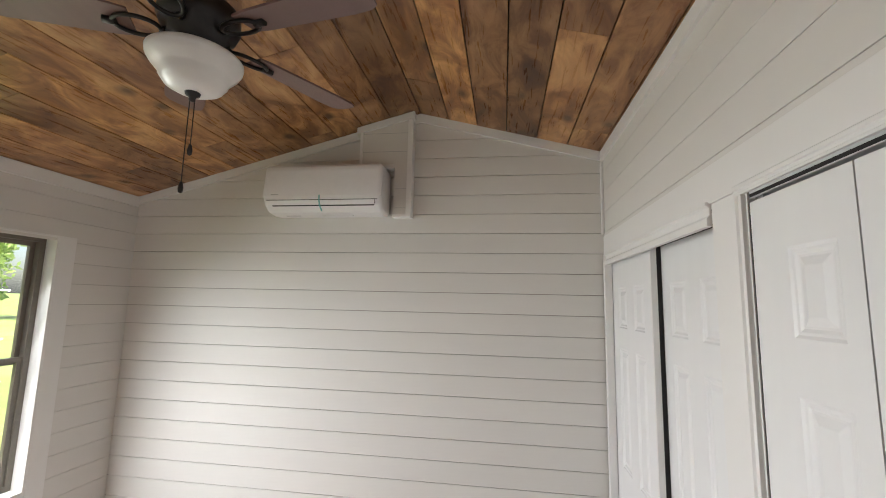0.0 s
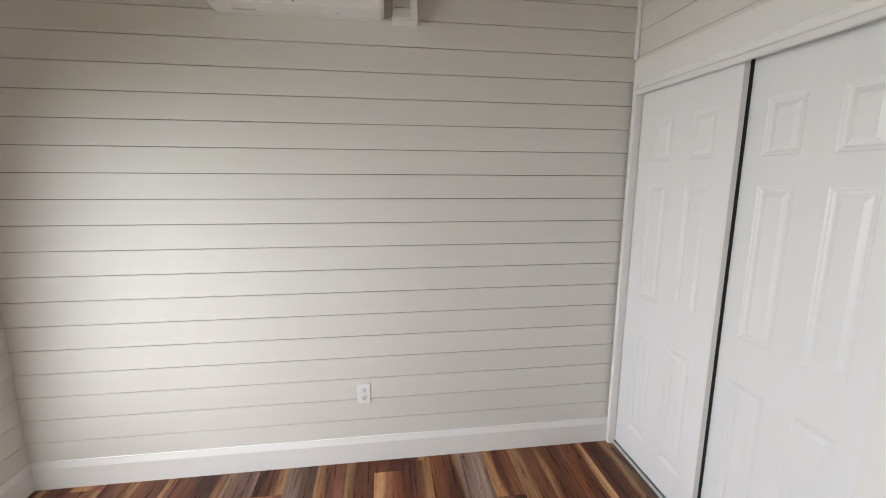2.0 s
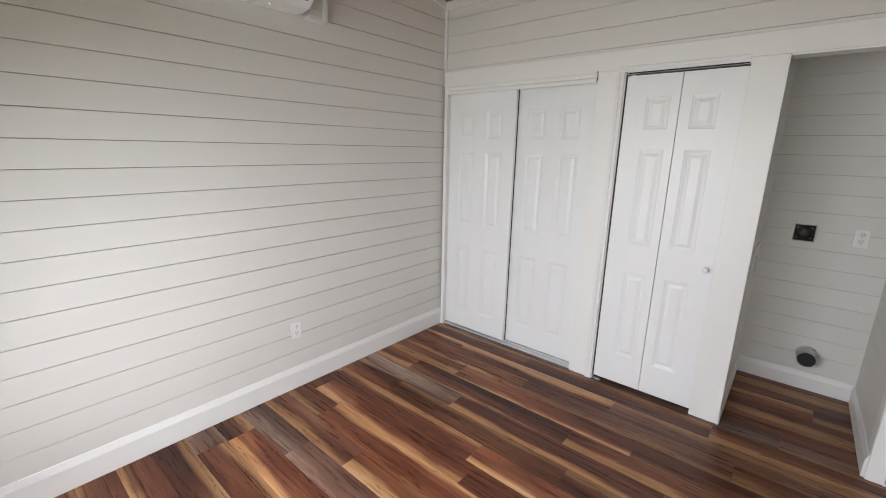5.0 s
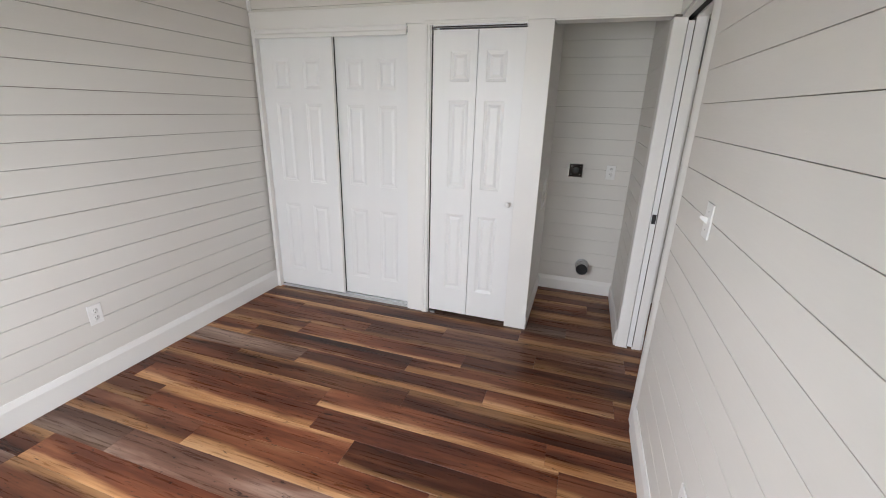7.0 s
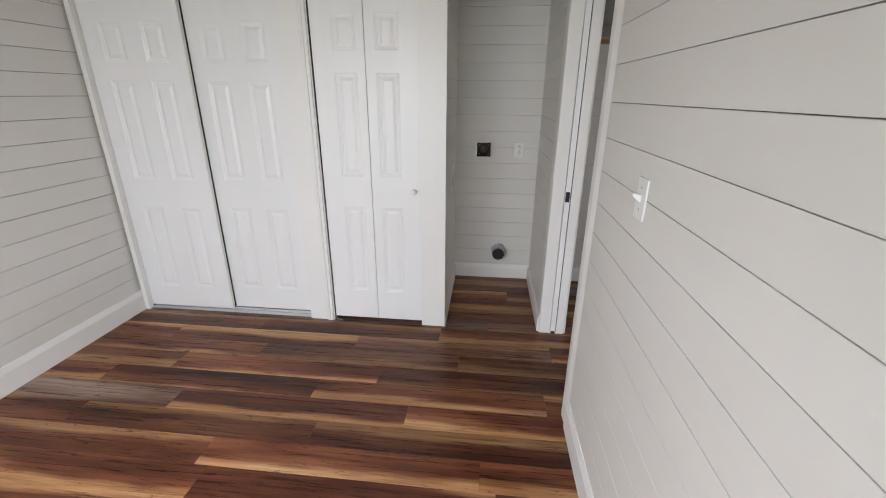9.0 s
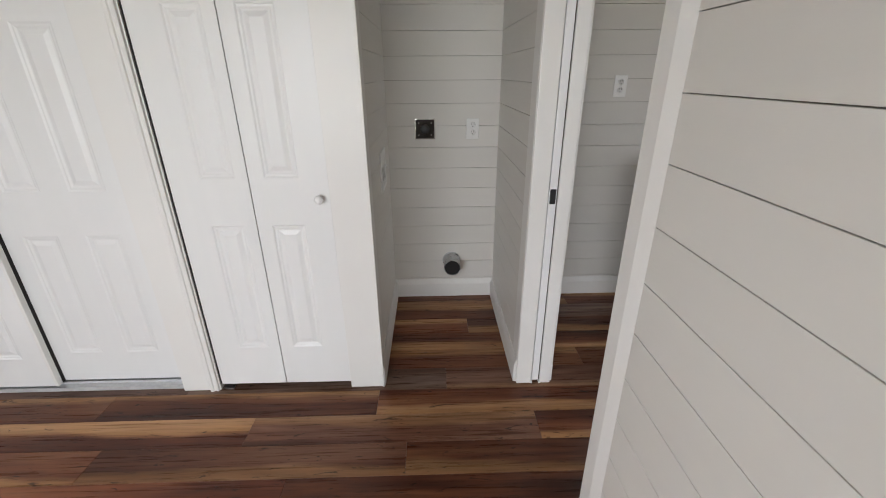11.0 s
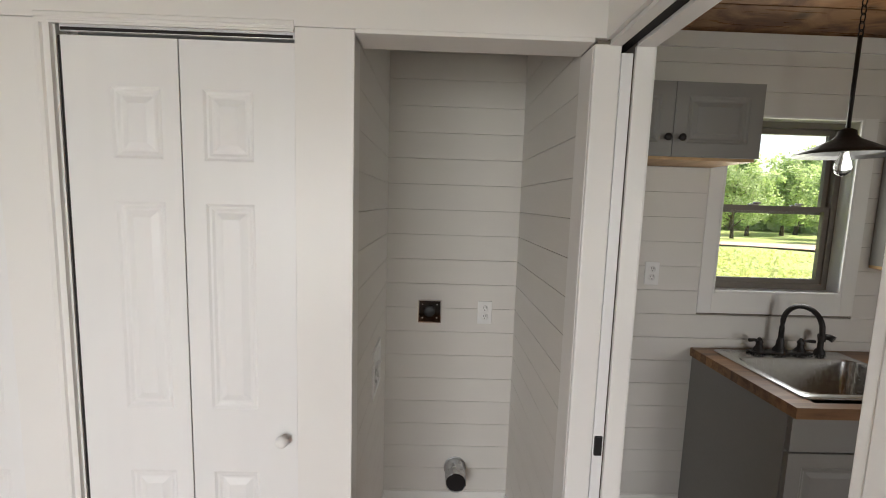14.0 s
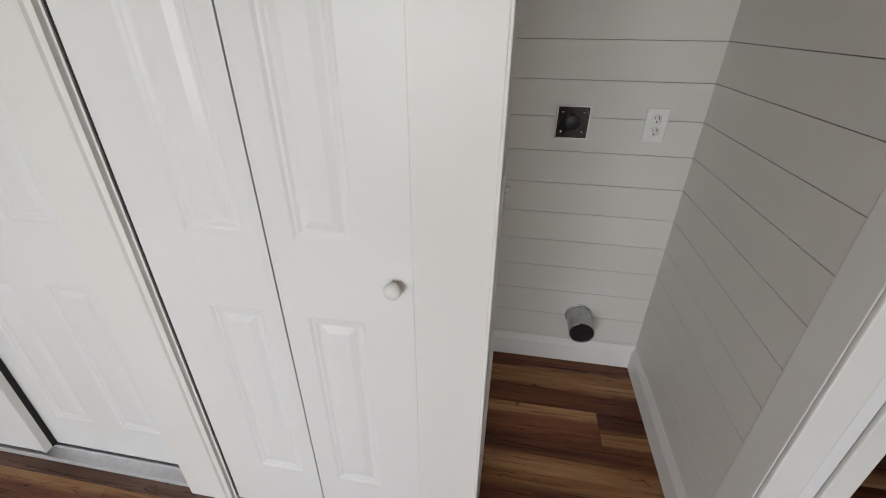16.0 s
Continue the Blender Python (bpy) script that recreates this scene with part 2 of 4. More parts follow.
# ---- building helpers ----
def box(bm, x0, x1, y0, y1, z0, z1, bev=0.0):
    v = [bm.verts.new((x, y, z)) for x in (x0, x1) for y in (y0, y1) for z in (z0, z1)]
    fs = [bm.faces.new([v[i] for i in q]) for q in
          ((0, 1, 3, 2), (4, 6, 7, 5), (0, 4, 5, 1), (2, 3, 7, 6), (0, 2, 6, 4), (1, 5, 7, 3))]
    if bev > 0:
        es = list({e for f in fs for e in f.edges})
        bmesh.ops.bevel(bm, geom=es, offset=bev, segments=2, profile=0.5, affect="EDGES")
    return bm


def bbox(x0, x1, y0, y1, z0, z1, bev=0.0):
    return box(bmesh.new(), x0, x1, y0, y1, z0, z1, bev)


def prism(bm, pts, axis, a, b):
    """A polygon of (u, v) pushed along an axis from a to b: axis x uses (y, z), y uses (x, z), z uses (x, y)."""
    def at(p, w):
        return {"x": (w, p[0], p[1]), "y": (p[0], w, p[1]), "z": (p[0], p[1], w)}[axis]
    lo = [bm.verts.new(at(p, a)) for p in pts]
    hi = [bm.verts.new(at(p, b)) for p in pts]
    n = len(pts)
    bm.faces.new(lo[::-1])
    bm.faces.new(hi)
    for i in range(n):
        bm.faces.new((lo[i], lo[(i + 1) % n], hi[(i + 1) % n], hi[i]))
    return bm


def lathe(bm, prof, seg=32, m=Matrix()):
    """Turns (radius, z) pairs round the z axis."""
    rings = []
    for r, z in prof:
        if r < 1e-5:
            rings.append([bm.verts.new(m @ Vector((0, 0, z)))])
        else:
            rings.append([bm.verts.new(m @ Vector((r * math.cos(2 * math.pi * i / seg), r * math.sin(2 * math.pi * i / seg), z))) for i in range(seg)])
    for a, b in zip(rings, rings[1:]):
        for i in range(seg):
            j = (i + 1) % seg
            if len(a) == 1 and len(b) == 1:
                continue
            if len(a) == 1:
                f = bm.faces.new((a[0], b[i], b[j]))
            elif len(b) == 1:
                f = bm.faces.new((a[i], b[0], a[j]))
            else:
                f = bm.faces.new((a[i], b[i], b[j], a[j]))
            f.smooth = True
    return bm


def tube(bm, pts, r, seg=12, caps=True):
    """A round bar along points; r is one radius or one a point."""
    pts = [Vector(p) for p in pts]
    rings = []
    for i, p in enumerate(pts):
        d = (pts[min(i + 1, len(pts) - 1)] - pts[max(i - 1, 0)]).normalized()
        q = d.to_track_quat("Z", "Y").to_matrix()
        rr = r[i] if isinstance(r, (list, tuple)) else r
        rings.append([bm.verts.new(p + q @ Vector((rr * math.cos(2 * math.pi * k / seg), rr * math.sin(2 * math.pi * k / seg), 0))) for k in range(seg)])
    for a, b in zip(rings, rings[1:]):
        for i in range(seg):
            j = (i + 1) % seg
            bm.faces.new((a[i], a[j], b[j], b[i])).smooth = True
    if caps:
        bm.faces.new(rings[0][::-1])
        bm.faces.new(rings[-1])
    return bm


def to_mesh(name, bm, material):
    bmesh.ops.recalc_face_normals(bm, faces=bm.faces)
    me = bpy.data.meshes.new(name)
    bm.to_mesh(me)
    bm.free()
    me.materials.append(material)
    return me


def part(name, bm, material, parent, label=""):
    ob = new(name, to_mesh(name, bm, material))
    ob.parent = parent
    if label:
        tagged(ob, label)
    return ob


def thing(name, label, category, m=None, group="", kind=""):
    ob = new(name)
    ob.empty_display_size = 0.05
    if m is not None:
        ob.matrix_world = m
    return tagged(ob, label, category, group, kind)


def solid(name, bm, material, label, category, m=None, group="", kind=""):
    ob = new(name, to_mesh(name, bm, material))
    if m is not None:
        ob.matrix_world = m
    return tagged(ob, label, category, group, kind)


def setting(name, bm, material, label, category):
    return solid(name, bm, material, label, category, kind="structure")


# ---- plan ----
XW, XE, XC = -2.57, 1.48, 0.585          # west wall, east wall, closet front
YN, YS, YP, YK = 2.67, -0.256, -0.215, -0.377   # north wall, south wall, alcove side and kitchen side of the partition
YEND = -3.60                             # far end of the kitchen
RIDGE, TOP, SLOPE = -0.545, 3.02, 0.262
PITCH, LAP0 = 0.123, 0.010               # shiplap courses
DOOR_W, DOOR_E, DOOR_H = -0.186, 0.595, 2.09


def roof(x):
    return TOP - SLOPE * abs(x - RIDGE)


# ---- walls (backing) ----
def wall_with_holes(name, axis, a, b, u0, u1, z0, z1, holes, label):
    """A wall between planes a and b of an axis, cut into boxes round its openings (u0, u1, z0, z1)."""
    bm = bmesh.new()
    us = sorted({u0, u1, *[h[0] for h in holes], *[h[1] for h in holes]})
    for ua, ub in zip(us, us[1:]):
        cuts = sorted((h[2], h[3]) for h in holes if h[0] <= ua + 1e-6 and h[1] >= ub - 1e-6)
        z = z0
        for c0, c1 in cuts + [(z1, z1)]:
            if c0 > z + 1e-6:
                if axis == "x":
                    box(bm, a, b, ua, ub, z, c0)
                else:
                    box(bm, ua, ub, a, b, z, c0)
            z = c1
    return setting(name, bm, GAP, label, "wall")


T = 0.012   # board thickness
WIN_W = (0.40, 2.17, 0.72, 2.13)
WIN_K = (-1.88, -1.213, 1.234, 2.115)
# unseen opening added so the kitchen gets light from the west
WIN_ADDED = (-2.8, -1.6, 0.72, 2.13)
wall_west = wall_with_holes("wall_west", "x", XW - 0.13, XW - T, YEND, YN + 0.11, -0.02, 2.60, [WIN_W, WIN_ADDED], "white shiplap wall with a double-hung window")
wall_east = wall_with_holes("wall_east", "x", XE + T, XE + 0.13, YEND, YN + 0.11, -0.02, 2.60, [WIN_K], "white shiplap wall behind the laundry alcove and kitchen counter")
bm = bmesh.new()
prism(bm, [(XW - T, -0.02), (XE + T, -0.02), (XE + T, roof(XE + T) + 0.02), (RIDGE, TOP + 0.02), (XW - T, roof(XW - T) + 0.02)], "y", YN + T, YN + 0.11)
wall_north = setting("wall_north", bm, GAP, "white shiplap gable wall under a wooden ceiling", "wall")
bm = bmesh.new()
prism(bm, [(XW - T, -0.02), (XE + T, -0.02), (XE + T, roof(XE + T) + 0.02), (RIDGE, TOP + 0.02), (XW - T, roof(XW - T) + 0.02)], "y", YEND - 0.1, YEND)
wall_kitchen_end = setting("wall_kitchen_end", bm, WHITE, "plain white wall at the kitchen's far end", "wall")
# south wall with its doorway, up to the roof
bm = bmesh.new()
prism(bm, [(XW - T, 0), (DOOR_W, 0), (DOOR_W, roof(DOOR_W)), (RIDGE, TOP), (XW - T, roof(XW - T))], "y", YK, YS - T)
prism(bm, [(DOOR_W, DOOR_H), (XC + T, DOOR_H), (XC + T, roof(XC + T)), (DOOR_W, roof(DOOR_W))], "y", YK, YS - T)
wall_south = setting("wall_south", bm, GAP, "white shiplap wall with a doorway to the kitchen", "wall")
# partition that holds the pocket door: two skins with a pocket between
bm = bmesh.new()
box(bm, DOOR_E + 0.003, XE, -0.283, YP - T, 0, DOOR_H)
box(bm, DOOR_E + 0.003, XE, YK, -0.332, 0, DOOR_H)
box(bm, 1.42, XE, -0.332, -0.283, 0, DOOR_H)
prism(bm, [(XC + T, DOOR_H), (XE, DOOR_H), (XE, roof(XE)), (XC + T, roof(XC + T))], "y", YK, YP - T)
wall_partition = setting("wall_partition", bm, GAP, "white partition wall that holds a pocket door", "wall")
# closet front: posts, header, upper wall backing
bm = bmesh.new()
box(bm, XC + T, 0.70, YS - T, YN, DOOR_H + 0.004, 2.74)
wall_closet = setting("wall_closet", bm, TRIM, "white closet wall with flat posts and header boards", "wall")
part("post", bbox(XC + 0.002, 0.70, 1.216, 1.384, 0, DOOR_H + 0.003, 0.0015), TRIM, wall_closet)
part("post", bbox(XC + 0.002, 0.70, 0.433, 0.585, 0, DOOR_H + 0.003), TRIM, wall_closet)
part("post", bbox(XC + 0.031, 0.70, 2.662, YN, 0, DOOR_H + 0.003), TRIM, wall_closet)
part("side_panel", bbox(0.70, XE, 0.447, 0.56, 0, 2.45), GAP, wall_closet)
bm = bbox(0.70, XE, -0.215, 0.447, 2.40, 2.44)
setting("ceiling_alcove", bm, WHITE, "plain white alcove ceiling", "ceiling")

# floor slab, and unseen roof slabs added to block outside light
floor = setting("floor", bbox(XW - 0.1, XE + 0.1, YEND, YN + 0.1, -0.12, -0.006), SUBFLOOR, "dark brown wood-look plank floor", "floor")
bm = bmesh.new()
for x0, x1 in ((XW - 0.35, RIDGE), (RIDGE, XE + 0.35)):
    prism(bm, [(x0, roof(x0) + 0.03), (x1, roof(x1) + 0.03), (x1, roof(x1) + 0.12), (x0, roof(x0) + 0.12)], "y", YEND - 0.3, YN + 0.3)
setting("roof", bm, DARK, "unseen dark roof deck added to block light above the ceiling", "roof")

# ceiling planks in one mesh
rng = random.Random(5)
bm = bmesh.new()
for side in (-1, 1):
    run = (RIDGE - XW if side < 0 else XE - RIDGE) + 0.01
    n = 11
    w = run / n
    for i in range(n):
        xa, xb = RIDGE + side * (i * w + 0.0032), RIDGE + side * ((i + 1) * w - 0.0032)
        y = YEND - rng.random() * 1.5
        while y < YN:
            L = rng.uniform(2.2, 4.2)
            ya, yb = max(y, YEND), min(y + L, YN + 0.005)
            if yb - ya > 0.02:
                d = rng.uniform(0, 0.0015)
                prism(bm, [(xa, roof(xa) - d), (xb, roof(xb) - d), (xb, roof(xb) + 0.02), (xa, roof(xa) + 0.02)], "y", ya + 0.0008, yb - 0.0008)
            y += L
setting("ceiling", bm, CEILW, "stained knotty pine plank vaulted ceiling", "ceiling")


# ---- trim ----
def trim_piece(bm, label, name="trim", material=None):
    return setting(name, bm, material or TRIM, label, "trim")


def base_profile(h=0.150):
    """Baseboard section: (out from the wall, up)."""
    return [(0, 0), (0.014, 0), (0.014, h - 0.035), (0.008, h - 0.012), (0.005, h), (0, h)]


def baseboard(axis, plane, sign, a, b, label="white painted baseboard along the wall", h=0.150):
    bm = bmesh.new()
    pts = [(plane + sign * o, z) for o, z in base_profile(h)]
    prism(bm, pts, axis, a, b)
    return setting("baseboard", bm, TRIM, label, "baseboard")


baseboard("x", YN, -1, XW + 0.014, 0.612)
baseboard("y", XW, 1, YS, YN)
baseboard("x", YS, 1, XW + 0.014, -0.2725)
baseboard("y", XE, -1, YP + 0.0, 0.435, h=0.125)
baseboard("x", YP, 1, 0.60, XE - 0.014, h=0.125)
baseboard("x", 0.435, -1, 0.592, XE - 0.014, h=0.125)
baseboard("y", XE, -1, -1.142, YK, h=0.125)
baseboard("x", YK, -1, 0.60, XE - 0.014, h=0.125)
baseboard("y", XW, 1, YEND, YK)
baseboard("x", YEND, 1, XW + 0.014, 0.85)

# strips along the ceiling
bm = bmesh.new()
for xa, xb in ((XW, RIDGE), (RIDGE, XC)):
    prism(bm, [(xa, roof(xa) - 0.058), (xb, roof(xb) - 0.058), (xb, roof(xb) - 0.001), (xa, roof(xa) - 0.001)], "y", YN - 0.016, YN)
trim_piece(bm, "white strip along the gable ceiling edge")
bm = bmesh.new()
for xa, xb in ((XW, RIDGE), (RIDGE, XC)):
    prism(bm, [(xa, roof(xa) - 0.058), (xb, roof(xb) - 0.058), (xb, roof(xb) - 0.001), (xa, roof(xa) - 0.001)], "y", YS, YS + 0.016)
trim_piece(bm, "white strip along the south wall ceiling edge")
trim_piece(bbox(XW, XW + 0.016, YS + 0.016, YN - 0.016, roof(XW) - 0.075, roof(XW) - 0.002), "white strip along the low ceiling edge")
trim_piece(bbox(XC - 0.016, XC, YS + 0.016, YN - 0.016, roof(XC) - 0.062, roof(XC) - 0.002), "white strip along the closet wall ceiling edge")
trim_piece(bbox(XE - 0.016, XE, YEND, YK, roof(XE) - 0.075, roof(XE) - 0.004), "white strip along the kitchen ceiling edge")
# north-east corner strip and the flat header over the closets
trim_piece(bbox(XC - 0.014, XC - 0.002, YN - 0.030, YN - 0.001, 2.212, 2.66, 0.002), "narrow white corner strip")
trim_piece(bbox(XC - 0.003, XC + T, YS + 0.002, YN - 0.001, DOOR_H + 0.004, 2.205, 0.0015), "flat white header board over the closet doors")
trim_piece(bbox(XC - 0.012, XC + 0.030, 2.624, YN - 0.0145, 0, DOOR_H + 0.002, 0.003), "white side casing of the sliding closet")
# sliding closet fascia
bm = bmesh.new()
prism(bm, [(XC + 0.004, 2.028), (XC - 0.010, 2.030), (XC - 0.010, 2.052), (XC - 0.002, 2.062), (XC - 0.002, 2.083), (XC - 0.012, 2.090), (XC - 0.012, 2.100), (XC + 0.004, 2.100)], "y", 1.388, 2.631)
trim_piece(bm, "white moulded fascia above the sliding doors")
# bifold opening: left stop, head track
trim_piece(bbox(XC + 0.004, XC + 0.05, 1.2095, 1.2158, 0, 2.0785), "narrow white stop beside the bifold door")
bm = bmesh.new()
BEAD = [(0.0, 0.004), (0.0, -0.007), (0.008, -0.007), (0.011, -0.0035), (0.020, -0.0035), (0.024, -0.009), (0.036, -0.009), (0.041, -0.0045), (0.041, 0.004)]
prism(bm, [(XC + d, 1.2165 + u) for u, d in BEAD], "z", 0, 2.0785)
trim_piece(bm, "white moulded casing beside the bifold door")
bm = bmesh.new()
prism(bm, [(XC + d * 0.7, 2.079 + u * 0.72) for u, d in BEAD], "y", 0.586, 1.2575)
trim_piece(bm, "white moulded casing over the bifold door")
# casings of the alcove opening
trim_piece(bbox(XC - 0.005, XC + 0.006, 0.4255, 0.4325, 0, DOOR_H, 0.002), "white bead at the alcove opening edge")
trim_piece(bbox(XC - 0.005, XC + 0.11, YP + 0.002, 0.4245, DOOR_H - 0.008, DOOR_H + 0.0035, 0.002), "white head lining of the alcove opening")
# casing boards on the partition, both faces, and the split jamb
trim_piece(bbox(DOOR_E + 0.002, 0.695, YP - T, YP + 0.002, 0, DOOR_H - 0.010, 0.002), "flat white casing on the partition end")
trim_piece(bbox(DOOR_E - 0.012, DOOR_E + 0.002, -0.2875, YP + 0.001, 0, DOOR_H - 0.01, 0.004), "white split jamb of the pocket door")
trim_piece(bbox(DOOR_E - 0.012, DOOR_E + 0.002, YK - 0.002, -0.3270, 0, DOOR_H - 0.01, 0.003), "white split jamb of the pocket door")
trim_piece(bbox(DOOR_E + 0.002, 0.695, YK - T, YK - 0.0005, 0, DOOR_H + 0.09, 0.002), "flat white casing on the kitchen side")
# doorway: west jamb, casing, head
trim_piece(bbox(DOOR_W, DOOR_W + 0.014, YK - 0.002, YS + 0.0075, 0, DOOR_H - 0.014, 0.002), "white door jamb on the wall end")
bm = bmesh.new()
prism(bm, [(-0.272, YS - T), (DOOR_W, YS - T), (DOOR_W, YS + 0.0080), (DOOR_W - 0.003, YS + 0.0100), (-0.232, YS + 0.0095), (-0.272, YS + 0.0003)], "z", 0, DOOR_H + 0.11)
trim_piece(bm, "flat white door casing, caulked smooth into the boards")
trim_piece(bbox(-0.300, DOOR_W, YK - T, YK - 0.0005, 0, DOOR_H + 0.11, 0.002), "flat white door casing on the kitchen side")
trim_piece(bbox(DOOR_W, XC - 0.004, YS - T, YS + 0.0135, DOOR_H, DOOR_H + 0.11, 0.002), "flat white head casing over the doorway")
trim_piece(bbox(DOOR_W, 0.695, YK - T, YK - 0.0005, DOOR_H, DOOR_H + 0.09, 0.002), "flat white head casing on the kitchen side")
trim_piece(bbox(DOOR_W + 0.014, DOOR_E - 0.012, -0.2875, YS + 0.002, DOOR_H - 0.014, DOOR_H - 0.001, 0.002), "white head jamb of the doorway")
trim_piece(bbox(DOOR_W + 0.014, DOOR_E - 0.012, YK - 0.002, -0.327, DOOR_H - 0.014, DOOR_H - 0.001, 0.002), "white head jamb of the doorway")
trim_piece(bbox(DOOR_W + 0.014, DOOR_E + 0.6, -0.326, -0.288, DOOR_H - 0.004, DOOR_H - 0.001), "dark pocket door track", material=DARK)


# ---- windows ----
def window(name, xin, out, y0, y1, z0, z1, casing, sill_drop, mid, label):
    """A double-hung window in a wall whose room face is at xin; out is +1 when outside lies at larger x."""
    w = thing(name, label, "window", pose(xin, (y0 + y1) / 2, z0), kind="structure")
    inv = w.matrix_world.inverted()

    def p(pname, bm, material, lab=""):
        bm.transform(inv)
        return part(pname, bm, material, w, lab)

    def xr(a, b):
        return (xin + out * a, xin + out * b) if out > 0 else (xin + out * b, xin + out * a)
    # lining of the opening
    x0, x1 = xr(-0.004, 0.135)
    p("side_lining", bbox(x0, x1, y0, y0 + 0.012, z0, z1, 0.001), TRIM)
    p("side_lining", bbox(x0, x1, y1 - 0.012, y1, z0, z1, 0.001), TRIM)
    p("head_lining", bbox(x0, x1, y0 + 0.012, y1 - 0.012, z1 - 0.012, z1, 0.001), TRIM)
    xs0, xs1 = xr(-0.010, 0.135)
    p("window_sill", bbox(xs0, xs1, y0 + 0.012, y1 - 0.012, z0, z0 + 0.014, 0.002), TRIM)
    # casing boards
    c0, c1 = xr(-0.004, 0.010)
    if casing > 0:
        p("casing", bbox(c0, c1, y0 - casing, y0 - 0.0005, z0 - sill_drop, z1, 0.0015), TRIM)
        p("casing", bbox(c0, c1, y1 + 0.0005, y1 + casing, z0 - sill_drop, z1, 0.0015), TRIM)
        p("casing", bbox(c0, c1, y0, y1, z0 - sill_drop, z0 - 0.0005, 0.0015), TRIM)
    # outer frame
    a0, a1 = xr(0.070, 0.130)
    yi0, yi1, zi0, zi1 = y0 + 0.012, y1 - 0.012, z0 + 0.014, z1 - 0.012
    f = 0.030
    bm = bmesh.new()
    box(bm, a0, a1, yi0, yi0 + f, zi0, zi1)
    box(bm, a0, a1, yi1 - f, yi1, zi0, zi1)
    box(bm, a0, a1, yi0 + f, yi1 - f, zi1 - f, zi1)
    box(bm, a0, a1, yi0 + f, yi1 - f, zi0, zi0 + f)
    p("window_frame", bm, BRONZE, "bronze aluminium window frame")
    # sashes: lower one inside, upper one outside
    for sname, zA, zB, d in (("lower_sash", zi0 + f, mid + 0.022, 0.078), ("upper_sash", mid - 0.018, zi1 - f, 0.102)):
        s0, s1 = xr(d, d + 0.022)
        e = 0.026
        bm = bmesh.new()
        box(bm, s0, s1, yi0 + f, yi0 + f + e, zA, zB)
        box(bm, s0, s1, yi1 - f - e, yi1 - f, zA, zB)
        box(bm, s0, s1, yi0 + f + e, yi1 - f - e, zA, zA + e)
        box(bm, s0, s1, yi0 + f + e, yi1 - f - e, zB - e, zB)
        sash = p(sname, bm, BRONZE)
        g0, g1 = xr(d + 0.009, d + 0.013)
        bm = bbox(g0, g1, yi0 + f + e - 0.004, yi1 - f - e + 0.004, zA + e - 0.004, zB - e + 0.004)
        bm.transform(inv)
        pane = part("pane", bm, GLASS, sash, "clear window pane")
        pane.visible_shadow = False
    # two cam latches on the meeting rail
    for k in (0.33, 0.67):
        yc = yi0 + (yi1 - yi0) * k
        l0, l1 = xr(0.066, 0.092)
        bm = bbox(l0, l1, yc - 0.022, yc + 0.022, mid + 0.0222, mid + 0.030, 0.002)
        box(bm, l0, (l0 + l1) / 2, yc - 0.030, yc + 0.004, mid + 0.030, mid + 0.038, 0.002)
        p("sash_latch", bm, CHROME, "bright sash latch")
    return w


window("window_1", XW, -1, *WIN_W, 0.10, 0.10, 1.42, "bronze double-hung window in a white shiplap wall")
window("window_2", XE, 1, *WIN_K, 0.070, 0.105, 1.66, "bronze double-hung window above the kitchen sink")
# invented window round the kitchen fill lamps, out of view
window("window_3", XW, -1, *WIN_ADDED, 0.10, 0.10, 1.42, "bronze double-hung kitchen window")


# ---- doors ----
def panel_slab(w, h, thick, cols, rows):
    """A moulded slab, front towards -y, with raised panels where a column and a row cross."""
    bm = bmesh.new()
    xs = sorted({0, w, *[c for cc in cols for c in cc]})
    zs = sorted({0, h, *[r for rr in rows for r in rr]})
    for xa, xb in zip(xs, xs[1:]):
        for za, zb in zip(zs, zs[1:]):
            if any(abs(xa - c[0]) < 1e-6 for c in cols) and any(abs(za - r[0]) < 1e-6 for r in rows):
                rings = []
                for inset, depth in ((0, 0), (0.007, 0.0035), (0.013, 0.0040), (0.020, 0.0070), (0.025, 0.0070), (0.043, 0.0015)):
                    rings.append([bm.verts.new((x, depth, z)) for x, z in
                                  ((xa + inset, za + inset), (xb - inset, za + inset), (xb - inset, zb - inset), (xa + inset, zb - inset))])
                for a, b in zip(rings, rings[1:]):
                    for i in range(4):
                        j = (i + 1) % 4
                        bm.faces.new((a[i], a[j], b[j], b[i]))
                bm.faces.new(rings[-1])
            else:
                bm.faces.new([bm.verts.new((x, 0, z)) for x, z in ((xa, za), (xb, za), (xb, zb), (xa, zb))])
    back = [bm.verts.new((x, thick, z)) for x, z in ((0, 0), (w, 0), (w, h), (0, h))]
    bm.faces.new(back[::-1])
    frontc = [bm.verts.new((x, 0, z)) for x, z in ((0, 0), (w, 0), (w, h), (0, h))]
    for i in range(4):
        j = (i + 1) % 4
        bm.faces.new((frontc[i], back[i], back[j], frontc[j]))
    bmesh.ops.remove_doubles(bm, verts=bm.verts, dist=0.0002)
    return bm


# sliding closet doors
SLIDE_ROWS = [(0.18, 0.775), (0.965, 1.575), (1.680, 1.895)]


